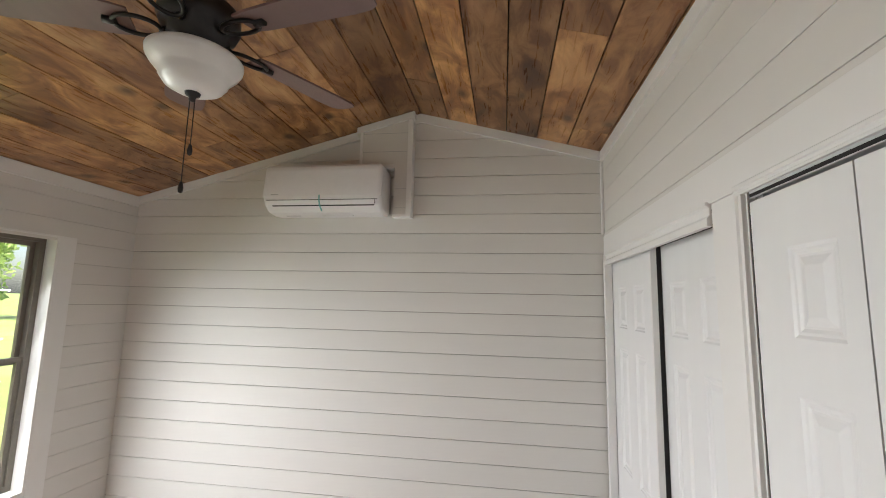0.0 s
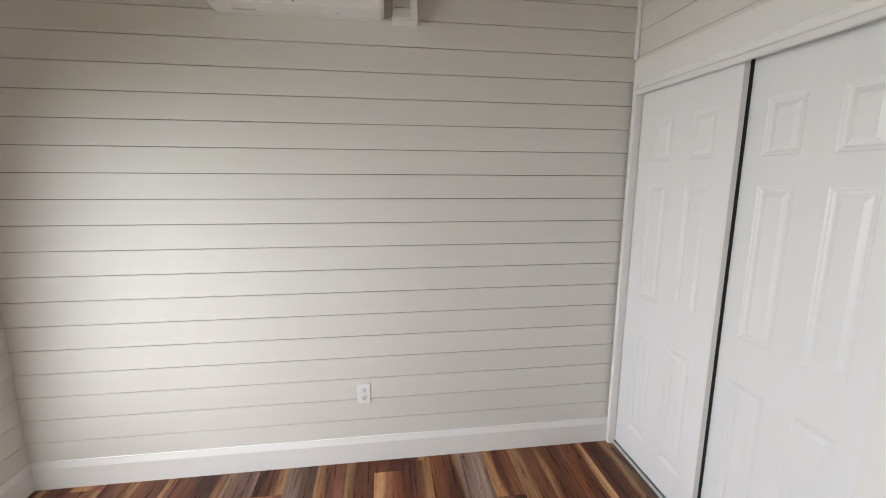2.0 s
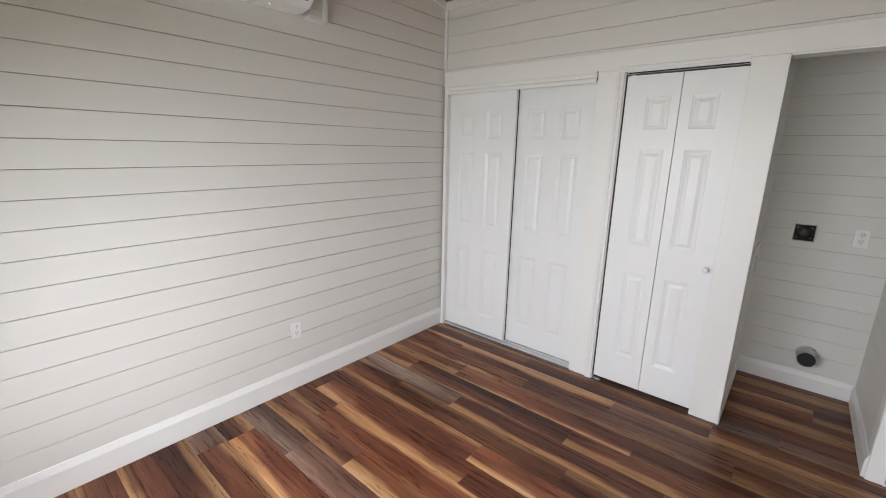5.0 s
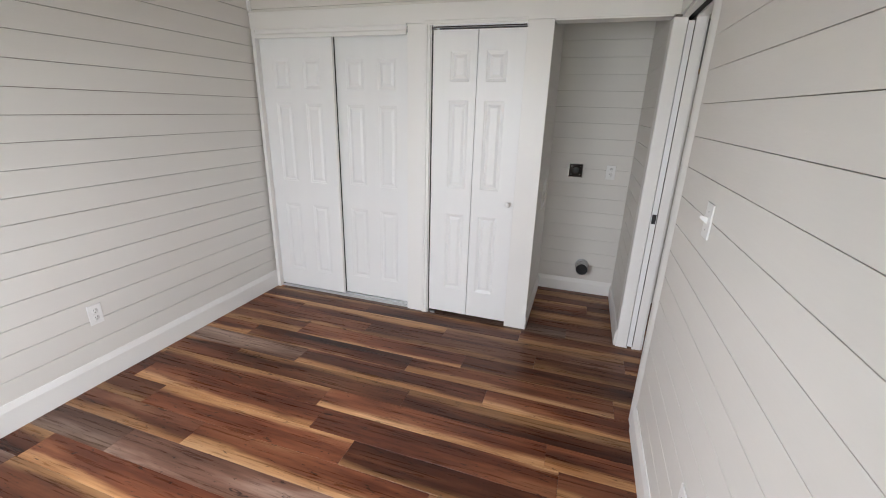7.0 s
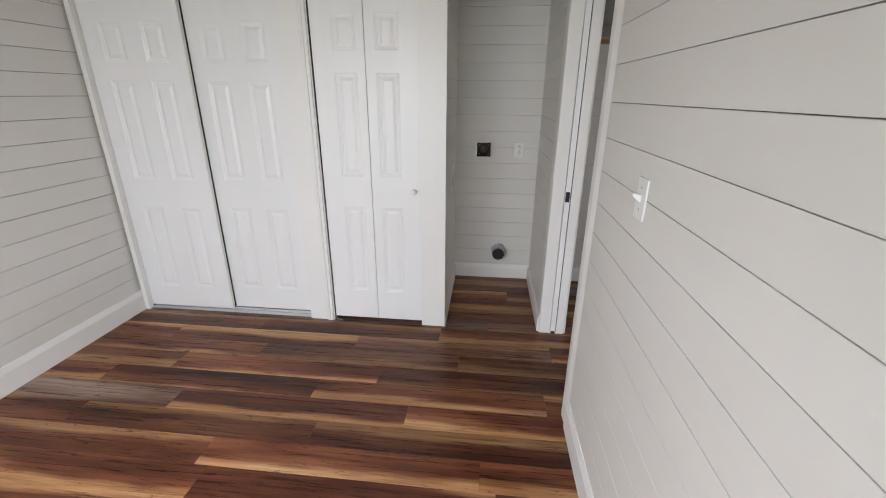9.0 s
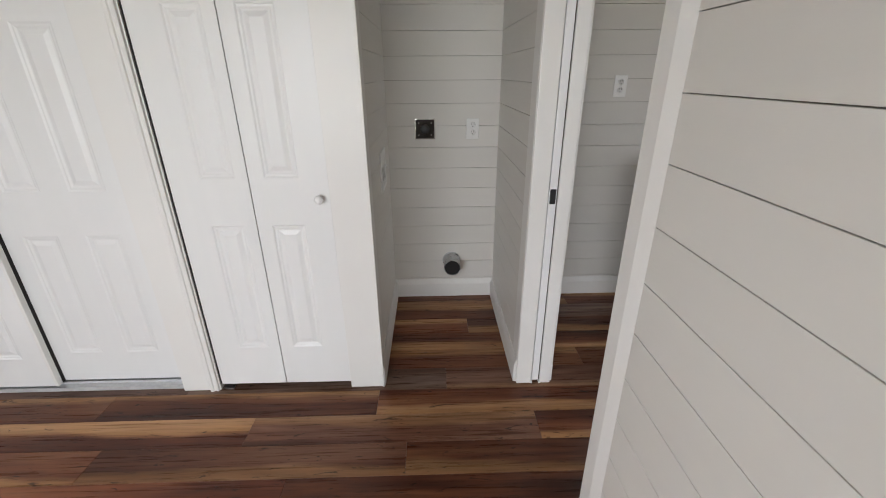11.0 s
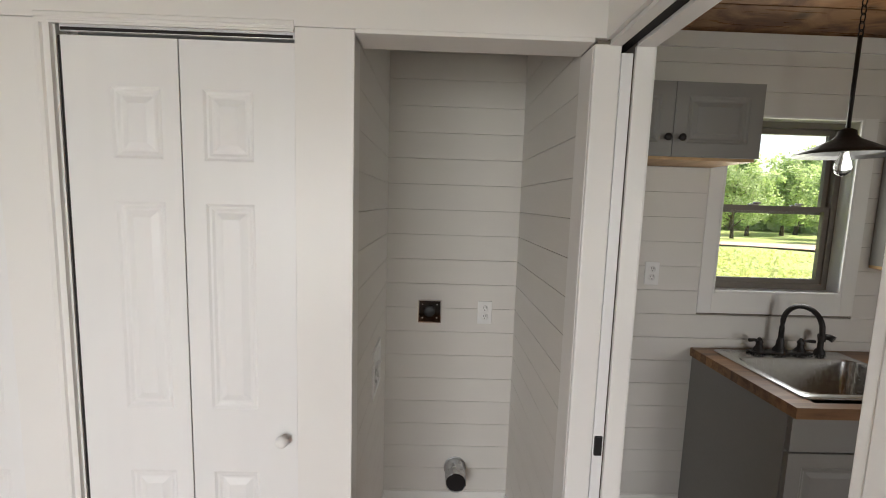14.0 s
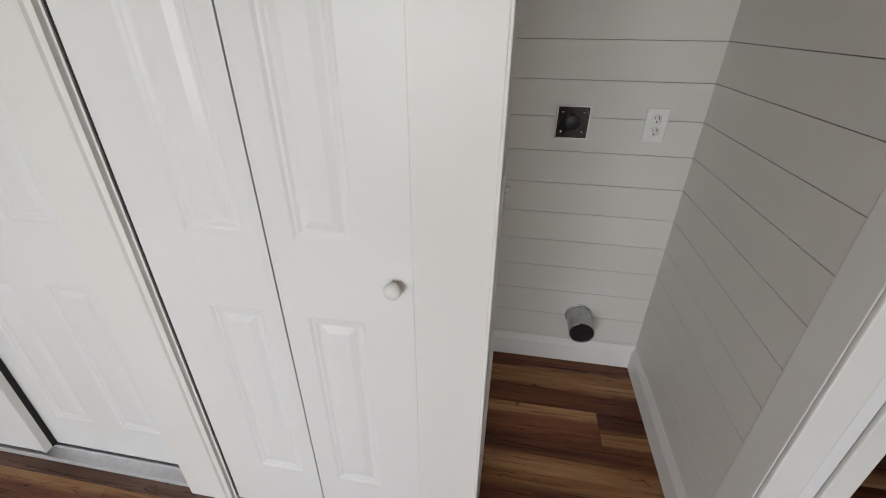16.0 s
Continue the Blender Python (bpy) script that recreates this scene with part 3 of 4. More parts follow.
def sliding_door(x, y_left, w, left, label):
    h, z0 = 2.03, 0.022
    d = thing("sliding_door", label, "door", pose(x, y_left, z0, 0, 0, -90), group="sliding closet doors")
    cols = [(left, left + 0.150), (w - 0.255, w - 0.105)]
    rows = [(a - z0, b - z0) for a, b in SLIDE_ROWS]
    part("slab", panel_slab(w, h, 0.030, cols, rows), DOORW, d)
    for xe in (-0.006, w - 0.010):
        part("edge_strip", bbox(xe, xe + 0.016, -0.004, 0.022, 0.0, h, 0.002), TRIM, d, "white metal edge strip")
    # dark strip on the trailing edge paints in the shade between the leaves
    part("gap_shade_strip", bbox(w - 0.0060, w + 0.0030, 0.022, 0.041, 0.0, h), DARK, d, "dark strip standing in for the shaded gap")
    return d


sliding_door(0.618, 2.655, 0.660, 0.135, "white six-panel sliding closet door, front leaf")
sliding_door(0.660, 2.018, 0.622, 0.105, "white six-panel sliding closet door, rear leaf")
bm = bbox(0.604, 0.70, 1.388, 2.630, 0, 0.006)
for x in (0.606, 0.650, 0.694):
    box(bm, x, x + 0.003, 1.388, 2.630, 0.006, 0.018)
solid("door_track", bm, ALU, "grey aluminium floor track under sliding doors", "door track")
trim_piece(bbox(0.604, 0.70, 1.392, 2.630, 2.062, 2.086), "dark upper track of the sliding doors", material=DARK)

# bifold door: two leaves
bif = thing("bifold_door", "white six-panel bifold closet door with a round knob", "door", pose(0.5872, 1.1973, 0.036, 0, 0, -90))
BW, BH = 0.3038, 2.016
BROWS = [(0.240 - 0.036, 0.834 - 0.036), (1.028 - 0.036, 1.622 - 0.036), (1.738 - 0.036, 1.927 - 0.036)]
for i in (0, 1):
    cols = [(0.122, 0.256)] if i == 0 else [(0.058, 0.192)]
    bm = panel_slab(BW, BH, 0.032, cols, BROWS)
    bm.transform(Matrix.Translation((i * (BW + 0.0042), 0, 0)))
    leaf = part("leaf", bm, DOORW, bif)
    if i:
        bm = bmesh.new()
        m = pose(0.574, 0, 0.908, 90, 0, 0)
        lathe(bm, [(0.011, -0.002), (0.009, 0.008), (0.010, 0.012), (0.0165, 0.017), (0.0185, 0.024), (0.016, 0.031), (0.008, 0.035), (0, 0.0355)], 24, m)
        part("knob", bm, TRIM, leaf, "round white knob")
# black strip added to paint the shaded gap left of the bifold
part("gap_shade_strip", bbox(-0.0090, -0.0015, 0.003, 0.030, 0, BH), DARK, bif, "dark strip standing in for the shaded gap")
track = thing("bifold_track", "steel bifold track above the closet door", "door track", pose(0.60, 0.89, 2.066))
part("rail", bbox(-0.012, 0.028, -0.305, 0.310, -0.004, 0.024, 0.002), ALU, track)
part("slot", bbox(-0.0135, -0.0122, -0.300, 0.305, -0.002, 0.006), DARK, track, "dark slot")
part("pivot", bbox(-0.006, 0.012, 0.265, 0.295, -0.014, -0.004), GALV, track)
solid("floor_bracket", bbox(0.588, 0.62, 1.150, 1.200, 0, 0.010, 0.002), GALV, "small steel pivot bracket on the floor", "bracket")

# pocket door, pushed into the partition
pk = thing("pocket_door", "white pocket door slid open into the wall", "door", pose(DOOR_E - 0.004, -0.3072, 0.012))
part("slab", bbox(0, 0.80, -0.0160, 0.0160, 0, 2.05, 0.002), DOORW, pk)
bm = bbox(-0.004, 0.01, -0.0120, 0.0120, 0.893, 0.955, 0.003)
part("edge_pull", bm, BLACKP, pk, "black edge pull")
for y in (-0.287, -0.328):
    solid("door_guide", bbox(0.580, 0.600, y - 0.006, y + 0.006, 0, 0.012, 0.002), WPLAST, "small white floor guide at the pocket door", "door guide", group="pocket door guides")


# ---- outlets and switches ----
def receptacle(m, label="white duplex outlet on a shiplap wall"):
    o = thing("wall_outlet", label, "outlet", m, group="wall outlets")
    part("cover_plate", bbox(-0.036, 0.036, -0.006, 0, -0.058, 0.058, 0.002), WPLAST, o)
    for z in (-0.021, 0.021):
        bm = bmesh.new()
        lathe(bm, [(0.0, 0.0), (0.0165, 0.0), (0.0160, 0.0008), (0.0, 0.0008)], 20, pose(0, -0.006, z, 90, 0, 0))
        s = part("socket", bm, WPLAST, o)
        for dx, hh in ((-0.006, 0.004), (0.006, 0.005)):
            part("slot", bbox(dx - 0.0012, dx + 0.0012, -0.0074, -0.0066, z + 0.001, z + 0.001 + 2 * hh), DARK, s)
        part("ground_hole", bbox(-0.0022, 0.0022, -0.0074, -0.0066, z - 0.010, z - 0.005), DARK, s)
    return o


receptacle(pose(-0.884, YN, 0.412))
receptacle(pose(-1.135, YS, 0.445, 0, 0, 180))
receptacle(pose(XE, -0.063, 1.100, 0, 0, -90), "white duplex outlet in the laundry alcove")
receptacle(pose(XE, -0.897, 1.325, 0, 0, -90), "white duplex outlet beside the kitchen window")
receptacle(pose(XE, -2.12, 1.20, 0, 0, -90), "white duplex outlet under the wall cabinet")

sw = thing("light_switch", "white toggle light switch on a shiplap wall", "switch", pose(-0.736, YS, 1.241, 0, 0, 180))
part("cover_plate", bbox(-0.036, 0.036, -0.006, 0, -0.058, 0.058, 0.002), WPLAST, sw)
bm = bmesh.new()
prism(bm, [(-0.006, -0.011), (-0.006, 0.011), (-0.028, 0.016), (-0.030, 0.008)], "x", -0.0045, 0.0045)
part("toggle", bm, WPLAST, sw)
for z in (-0.030, 0.030):
    part("screw", lathe(bmesh.new(), [(0, 0.0), (0.003, 0.0), (0.003, 0.001), (0, 0.0014)], 10, pose(0, -0.006, z, 90, 0, 0)), DUSTW, sw)

# ---- laundry alcove ----
bx = thing("dryer_outlet_box", "square steel box with a black dryer receptacle", "outlet box", pose(XE, 0.215, 1.100, 0, 0, -90))
bm = bmesh.new()
box(bm, -0.058, 0.058, -0.010, 0, -0.058, -0.053)
box(bm, -0.058, 0.058, -0.010, 0, 0.053, 0.058)
box(bm, -0.058, -0.053, -0.010, 0, -0.053, 0.053)
box(bm, 0.053, 0.058, -0.010, 0, -0.053, 0.053)
part("rim", bm, CHROME, bx, "bright steel rim")
part("back_plate", bbox(-0.053, 0.053, -0.004, -0.001, -0.053, 0.053), DARKST, bx)
part("receptacle", lathe(bmesh.new(), [(0, -0.002), (0.027, -0.002), (0.027, 0.012), (0.024, 0.014), (0, 0.014)], 28, pose(0, -0.004, 0, 90, 0, 0)), BLACKP, bx)
for sx in (-1, 1):
    for sz in (-1, 1):
        part("screw", lathe(bmesh.new(), [(0, 0), (0.005, 0), (0.005, 0.003), (0, 0.005)], 12, pose(sx * 0.036, -0.004, sz * 0.034, 90, 0, 0)), CHROME, bx)

duct = thing("dryer_vent_pipe", "galvanised dryer vent pipe stub through the wall", "vent pipe", pose(XE, 0.060, 0.262, 0, 0, -90))
r = 0.052
part("pipe", lathe(bmesh.new(), [(r, -0.02), (r, 0.128), (r - 0.0015, 0.130), (r - 0.003, 0.128), (r - 0.003, -0.02)], 36, pose(0, 0, 0, 90, 0, 0)), GALV, duct)
part("inner_cap", lathe(bmesh.new(), [(0, 0.123), (r - 0.004, 0.123)], 36, pose(0, 0, 0, 90, 0, 0)), BLACKP, duct, "dark pipe mouth")
part("collar", lathe(bmesh.new(), [(r, 0.0), (r + 0.006, 0.0), (r + 0.006, 0.004), (r, 0.004)], 36, pose(0, 0, 0, 90, 0, 0)), GALV, duct)
wb = thing("washer_box", "white washer supply box in the alcove wall", "supply box", pose(1.13, 0.435, 0.94, 0, 0, 0))
bm = bmesh.new()
box(bm, -0.105, 0.105, -0.008, 0, -0.10, -0.075, 0.002)
box(bm, -0.105, 0.105, -0.008, 0, 0.075, 0.10, 0.002)
box(bm, -0.105, -0.08, -0.008, 0, -0.075, 0.075, 0.002)
box(bm, 0.08, 0.105, -0.008, 0, -0.075, 0.075, 0.002)
part("frame", bm, WPLAST, wb)
part("back", bbox(-0.08, 0.08, -0.002, -0.0005, -0.075, 0.075), WPLAST, wb)
for sx in (-0.03, 0.03):
    part("valve", tube(bmesh.new(), [(sx, -0.004, -0.05), (sx, -0.004, 0.01), (sx, -0.020, 0.02)], 0.008, 10), WPLAST, wb)

# ---- air conditioner and its line cover ----
ac = thing("air_conditioner", "white wall-mounted split air conditioner above shiplap", "air conditioner", pose(-1.119, YN, 2.328))
hw = 0.383
prof = [(0, 0.004), (-0.060, 0.0), (-0.135, 0.010), (-0.183, 0.046), (-0.196, 0.074), (-0.200, 0.100), (-0.200, 0.262), (-0.196, 0.284), (-0.184, 0.300), (-0.165, 0.306), (0, 0.306)]
bm = bmesh.new()
prism(bm, prof, "x", -hw, hw)
ends = [e for e in bm.edges if abs(abs(e.verts[0].co.x) - hw) < 1e-6 and abs(e.verts[0].co.x - e.verts[1].co.x) < 1e-6 and min(e.verts[0].co.y, e.verts[1].co.y) < -0.02]
bmesh.ops.bevel(bm, geom=ends, offset=0.026, segments=5, profile=0.5, affect="EDGES")
part("body", bm, ACW, ac)
bm = bmesh.new()
prism(bm, [(-0.180, 0.048), (-0.193, 0.0735), (-0.1985, 0.0725), (-0.1865, 0.0455)], "x", -hw + 0.045, hw - 0.040)
part("louvre_flap", bm, ACW, ac)
part("seam", bbox(-hw + 0.024, hw - 0.024, -0.1990, -0.190, 0.0745, 0.0775), DARK, ac, "dark seam above the flap")
bm = bmesh.new()
prism(bm, [(-0.176, 0.0445), (-0.1845, 0.0465), (-0.1858, 0.0438), (-0.177, 0.040)], "x", -hw + 0.060, hw - 0.045)
part("lower_slot", bm, DARK, ac)
part("side_slot", bbox(hw - 0.0395, hw - 0.0375, -0.1965, -0.180, 0.050, 0.073), DARK, ac)
part("brand_mark", bbox(-hw + 0.055, -hw + 0.105, -0.2006, -0.1995, 0.108, 0.113), DUSTW, ac, "small grey bar mark")
bm = bmesh.new()
prism(bm, [(-0.2010, 0.105), (-0.2000, 0.074), (-0.1875, 0.044), (-0.150, 0.016), (-0.152, 0.014), (-0.1895, 0.042), (-0.2014, 0.074), (-0.2024, 0.105)], "x", -0.012, -0.004)
part("tape_strip", bm, TAPE, ac, "strip of teal tape")
part("info_label", bbox(-hw + 0.10, -hw + 0.20, -0.075, -0.070, -0.0012, 0.006), DUSTW, ac)
for sx in (-0.03, 0.16):
    part("clip", bbox(sx, sx + 0.014, -0.085, -0.072, -0.003, 0.008, 0.002), WPLAST, ac)

cov = thing("line_set_cover", "white boxed cover beside the air conditioner up to the ceiling", "pipe cover", pose(0, YN, 0))
yc = -0.060
bm = bmesh.new()
prism(bm, [(-0.925, 2.640), (-0.695, 2.640), (-0.695, 2.325), (-0.587, 2.325), (-0.587, 2.965), (-0.925, 2.878)], "y", yc, 0)
part("cover_box", bm, WHITE, cov)
part("corner_strip", bbox(-0.613, -0.580, yc - 0.010, 0.0, 2.318, 2.958, 0.002), TRIM, cov)
part("bottom_strip", bbox(-0.700, -0.613, yc - 0.008, 0.0, 2.318, 2.338, 0.002), TRIM, cov)
part("side_strip", bbox(-0.930, -0.912, yc - 0.008, 0.0, 2.650, 2.880, 0.002), TRIM, cov)
part("lower_strip", bbox(-0.912, -0.700, yc - 0.008, 0.0, 2.634, 2.662, 0.002), TRIM, cov)
bm = bmesh.new()
prism(bm, [(-0.950, 2.868), (-0.573, 2.966), (-0.573, 3.010), (-0.950, 2.911)], "y", yc - 0.018, 0)
part("cap_strip", bm, TRIM, cov)
for z in (2.379, 2.502, 2.748, 2.871):
    xa = -0.912 if z > 2.66 else -0.690
    part("groove", bbox(xa + 0.002, -0.614, yc - 0.0015, yc - 0.0003, z - 0.0012, z + 0.0012), DUSTW, cov)

# ---- ceiling fan ----
fan = thing("ceiling_fan", "dark bronze ceiling fan with five blades and frosted bowl light", "ceiling fan", pose(-0.93, 1.17, 0))
ztop = roof(-0.93)
part("canopy", lathe(bmesh.new(), [(0, ztop + 0.012), (0.075, ztop + 0.012), (0.072, ztop - 0.035), (0.045, ztop - 0.060), (0.018, ztop - 0.066), (0, ztop - 0.066)], 32), BLACKM, fan)
part("downrod", tube(bmesh.new(), [(0, 0, ztop - 0.05), (0, 0, 2.690)], 0.013, 14), BLACKM, fan)
part("motor", lathe(bmesh.new(), [(0, 2.705), (0.035, 2.705), (0.045, 2.690), (0.095, 2.682), (0.112, 2.665), (0.115, 2.625), (0.105, 2.600), (0.085, 2.590), (0.085, 2.570), (0.070, 2.560), (0.062, 2.530), (0.075, 2.515), (0.075, 2.503), (0, 2.503)], 36), BLACKM, fan)
part("glass_bowl", lathe(bmesh.new(), [(0.128, 2.512), (0.132, 2.508), (0.130, 2.494), (0.120, 2.478), (0.104, 2.460), (0.097, 2.452), (0.093, 2.440), (0.079, 2.420), (0.051, 2.405), (0.02, 2.400), (0, 2.400), ], 48), FROST, fan, "frosted white glass bowl")
part("finial", lathe(bmesh.new(), [(0, 2.403), (0.022, 2.402), (0.020, 2.393), (0.010, 2.386), (0.009, 2.376), (0, 2.372)], 20), BLACKM, fan)
for k in range(5):
    ang = 62 + 72 * k
    m = pose(0, 0, 2.588, 0, 0, ang) @ pose(0, 0, 0, 11, 0, 0)
    bm = bmesh.new()
    outline = [(0.175, -0.050), (0.22, -0.058), (0.50, -0.072), (0.555, -0.068), (0.578, -0.052), (0.585, -0.02), (0.585, 0.02), (0.578, 0.052), (0.555, 0.068), (0.50, 0.072), (0.22, 0.058), (0.175, 0.050)]
    prism(bm, outline, "z", 0.0, 0.007)
    bm.transform(m)
    bl = part("blade", bm, BLADE, fan, "mauve-brown wooden blade")
    bm = bmesh.new()
    loop = [(0.16 + 0.062 * math.cos(a), 0.036 * math.sin(a), -0.006) for a in [2 * math.pi * i / 20 for i in range(21)]]
    tube(bm, loop, 0.0065, 8)
    tube(bm, [(0.085, 0, -0.002), (0.100, 0, -0.006)], 0.010, 8)
    tube(bm, [(0.212, 0, -0.005), (0.245, 0.0, -0.004)], 0.012, 8)
    bm.transform(m)
    part("blade_bracket", bm, BLACKM, bl, "looped black blade bracket")
for (cx, cy, zb) in ((0.006, 0.004, 2.24), (-0.006, -0.002, 2.125)):
    ch = part("pull_chain", tube(bmesh.new(), [(cx, cy, 2.382), (cx, cy, zb)], 0.0016, 6), BLACKM, fan)
    part("pull_fob", lathe(bmesh.new(), [(0, zb + 0.004), (0.004, zb), (0.0075, zb - 0.018), (0.006, zb - 0.030), (0, zb - 0.034)], 12, Matrix.Translation((cx, cy, 0))), BLACKM, ch)


# ---- kitchen ----
def shaker_front(name, parent, x, ya, yb, za, zb, rail=0.055):
    """A raised-panel front facing -x at x, between ya < yb."""
    w, h = yb - ya, zb - za
    if h > 0.25:
        bm = panel_slab(w, h, 0.019, [(rail, w - rail)], [(rail, h - rail)])
    else:
        bm = panel_slab(w, h, 0.019, [], [])
    bm.transform(pose(x, yb, za, 0, 0, -90))
    bm.transform(parent.matrix_world.inverted())
    return part(name, bm, GREYCAB, parent)


def knob_on(parent_thing, door, x, y, z):
    bm = lathe(bmesh.new(), [(0.006, -0.001), (0.005, 0.012), (0.014, 0.018), (0.016, 0.024), (0.010, 0.029), (0, 0.030)], 18, pose(x, y, z, 90, 0, -90))
    bm.transform(parent_thing.matrix_world.inverted())
    part("knob", bm, BLACKM, door, "black knob")


def base_cabinet(y0, y1, label):
    c = thing("base_cabinet", label, "cabinet", pose(0.87, y0, 0), group="kitchen base cabinets")
    inv = c.matrix_world.inverted()
    def put(pname, bm):
        bm.transform(inv)
        part(pname, bm, GREYCAB, c)
    for ya, yb in ((y0, y0 + 0.016), (y1 - 0.016, y1)):
        put("side_panel", prism(bmesh.new(), [(0.890, 0.105), (0.890, 0.900), (XE - 0.002, 0.900), (XE - 0.002, 0.0), (0.962, 0.0), (0.962, 0.105)], "y", ya, yb))
    put("bottom_panel", bbox(0.890, XE - 0.002, y0 + 0.016, y1 - 0.016, 0.105, 0.121))
    put("back_panel", bbox(XE - 0.014, XE - 0.002, y0 + 0.016, y1 - 0.016, 0.121, 0.900))
    put("toe_kick", bbox(0.962, 0.974, y0 + 0.016, y1 - 0.016, 0.0, 0.105))
    put("face_frame", bbox(0.890, 0.906, y0 + 0.016, y1 - 0.016, 0.121, 0.900))
    shaker_front("drawer_front", c, 0.870, y0 + 0.006, y1 - 0.006, 0.758, 0.888)
    ym = (y0 + y1) / 2
    for ya, yb, k in ((y0 + 0.006, ym - 0.0015, ym - 0.035), (ym + 0.0015, y1 - 0.006, ym + 0.035)):
        d = shaker_front("door", c, 0.870, ya, yb, 0.118, 0.750)
        knob_on(c, d, 0.870, k, 0.70)
    return c


base_cabinet(-1.900, -1.144, "grey painted sink base cabinet with panelled doors")
base_cabinet(-2.665, -1.903, "grey painted kitchen base cabinet with panelled doors")

# butcher-block top round the sink
SX0, SX1, SY0, SY1 = 0.925, 1.425, -1.845, -1.235
top = thing("worktop", "butcher-block worktop with visible wood staves", "worktop", pose(0.840, -1.132, 0.902))
zt0, zt1 = 0.0, 0.043
n = 15
xs = [(XE - 0.0015 - 0.840) * i / n for i in range(n + 1)]
for xa, xb in zip(xs, xs[1:]):
    inside = xb + 0.840 > SX0 and xa + 0.840 < SX1
    spans = ((-1.538, SY0 + 1.132), (SY1 + 1.132, 0)) if inside else ((-1.538, 0),)
    for ya, yb in spans:
        part("stave", bbox(xa, xb, ya, yb, zt0, zt1), BLOCK, top)

sink = thing("kitchen_sink", "stainless steel drop-in sink in a wooden worktop", "sink", pose((SX0 + SX1) / 2, (SY0 + SY1) / 2, 0.945))
hx, hy = (SX1 - SX0) / 2 + 0.015, (SY1 - SY0) / 2 + 0.015


def rounded(hx0, hx1, hyy, rad, z, n=6):
    pts = []
    for cx, cy, a0 in ((hx1 - rad, hyy - rad, 0), (hx0 + rad, hyy - rad, 90), (hx0 + rad, -hyy + rad, 180), (hx1 - rad, -hyy + rad, 270)):
        for i in range(n + 1):
            a = radians(a0 + 90 * i / n)
            pts.append((cx + rad * math.cos(a), cy + rad * math.sin(a), z))
    return pts


def skin(bm, loops):
    rings = [[bm.verts.new(p) for p in lp] for lp in loops]
    k = len(rings[0])
    for a, b in zip(rings, rings[1:]):
        for i in range(k):
            j = (i + 1) % k
            bm.faces.new((a[i], a[j], b[j], b[i])).smooth = True
    return rings


bm = bmesh.new()
skin(bm, [rounded(-hx, hx, hy, 0.02, 0.001), rounded(-hx, hx, hy, 0.02, 0.006), rounded(-hx + 0.004, hx - 0.004, hy - 0.004, 0.02, 0.008),
          rounded(-hx + 0.034, hx - 0.105, hy - 0.036, 0.05, 0.007)])
part("rim", bm, STEEL, sink, "bright steel rim")
bm = bmesh.new()
rings = skin(bm, [rounded(-hx + 0.034, hx - 0.105, hy - 0.036, 0.05, 0.007), rounded(-hx + 0.039, hx - 0.110, hy - 0.041, 0.05, -0.004),
                  rounded(-hx + 0.050, hx - 0.120, hy - 0.052, 0.05, -0.150), rounded(-hx + 0.075, hx - 0.145, hy - 0.077, 0.05, -0.172)])
bm.faces.new(rings[-1])
part("basin", bm, STEEL, sink)
part("drain", lathe(bmesh.new(), [(0.0, -0.1705), (0.042, -0.1705), (0.045, -0.1690), (0.045, -0.1715)], 24, Matrix.Translation((-0.03, 0, 0))), CHROME, sink)

fc = thing("kitchen_faucet", "black gooseneck kitchen faucet with two lever handles and sprayer", "faucet", pose(1.405, -1.533, 0.953))
part("base_plate", bbox(-0.028, 0.028, -0.150, 0.150, 0, 0.010, 0.004), BLACKM, fc)
arc = [(0, 0, 0.0), (0, 0, 0.13)] + [(-0.095 + 0.095 * math.cos(a), 0.0, 0.16 + 0.095 * math.sin(a)) for a in [math.pi * i / 14 for i in range(15)]] + [(-0.192, 0, 0.125)]
arc = [(x * 0.80, x * 0.30, z) for x, y, z in arc]
part("spout", tube(bmesh.new(), arc, 0.0115, 14), BLACKM, fc)
part("spout_base", lathe(bmesh.new(), [(0.030, 0.008), (0.028, 0.020), (0.018, 0.035), (0.0165, 0.060), (0.0125, 0.075)], 22), BLACKM, fc)
part("nozzle", lathe(bmesh.new(), [(0, -0.012), (0.014, -0.012), (0.0155, 0.0), (0.013, 0.012), (0.0115, 0.016)], 18, Matrix.Translation((arc[-1][0], arc[-1][1], arc[-1][2]))), BLACKM, fc)
for sy in (0.105, -0.105):
    hb = part("handle_base", lathe(bmesh.new(), [(0.026, 0.008), (0.024, 0.018), (0.015, 0.030), (0.014, 0.048), (0.018, 0.054), (0.012, 0.066), (0.006, 0.076), (0, 0.079)], 20, Matrix.Translation((0, sy, 0))), BLACKM, fc)
    s = 1 if sy > 0 else -1
    part("lever", tube(bmesh.new(), [(0, sy, 0.062), (-0.006, sy + s * 0.03, 0.066), (-0.010, sy + s * 0.060, 0.065)], [0.005, 0.0075, 0.009], 10), BLACKM, hb)
part("sprayer", lathe(bmesh.new(), [(0.024, 0.0), (0.022, 0.016), (0.013, 0.028), (0.012, 0.060), (0.015, 0.078), (0.017, 0.095), (0.010, 0.106), (0, 0.108)], 20, Matrix.Translation((0.0, -0.205, 0))), BLACKM, fc)
part("spray_head", tube(bmesh.new(), [(0.0, -0.205, 0.090), (-0.025, -0.222, 0.092), (-0.040, -0.230, 0.085)], [0.014, 0.016, 0.017], 12), BLACKM, fc)


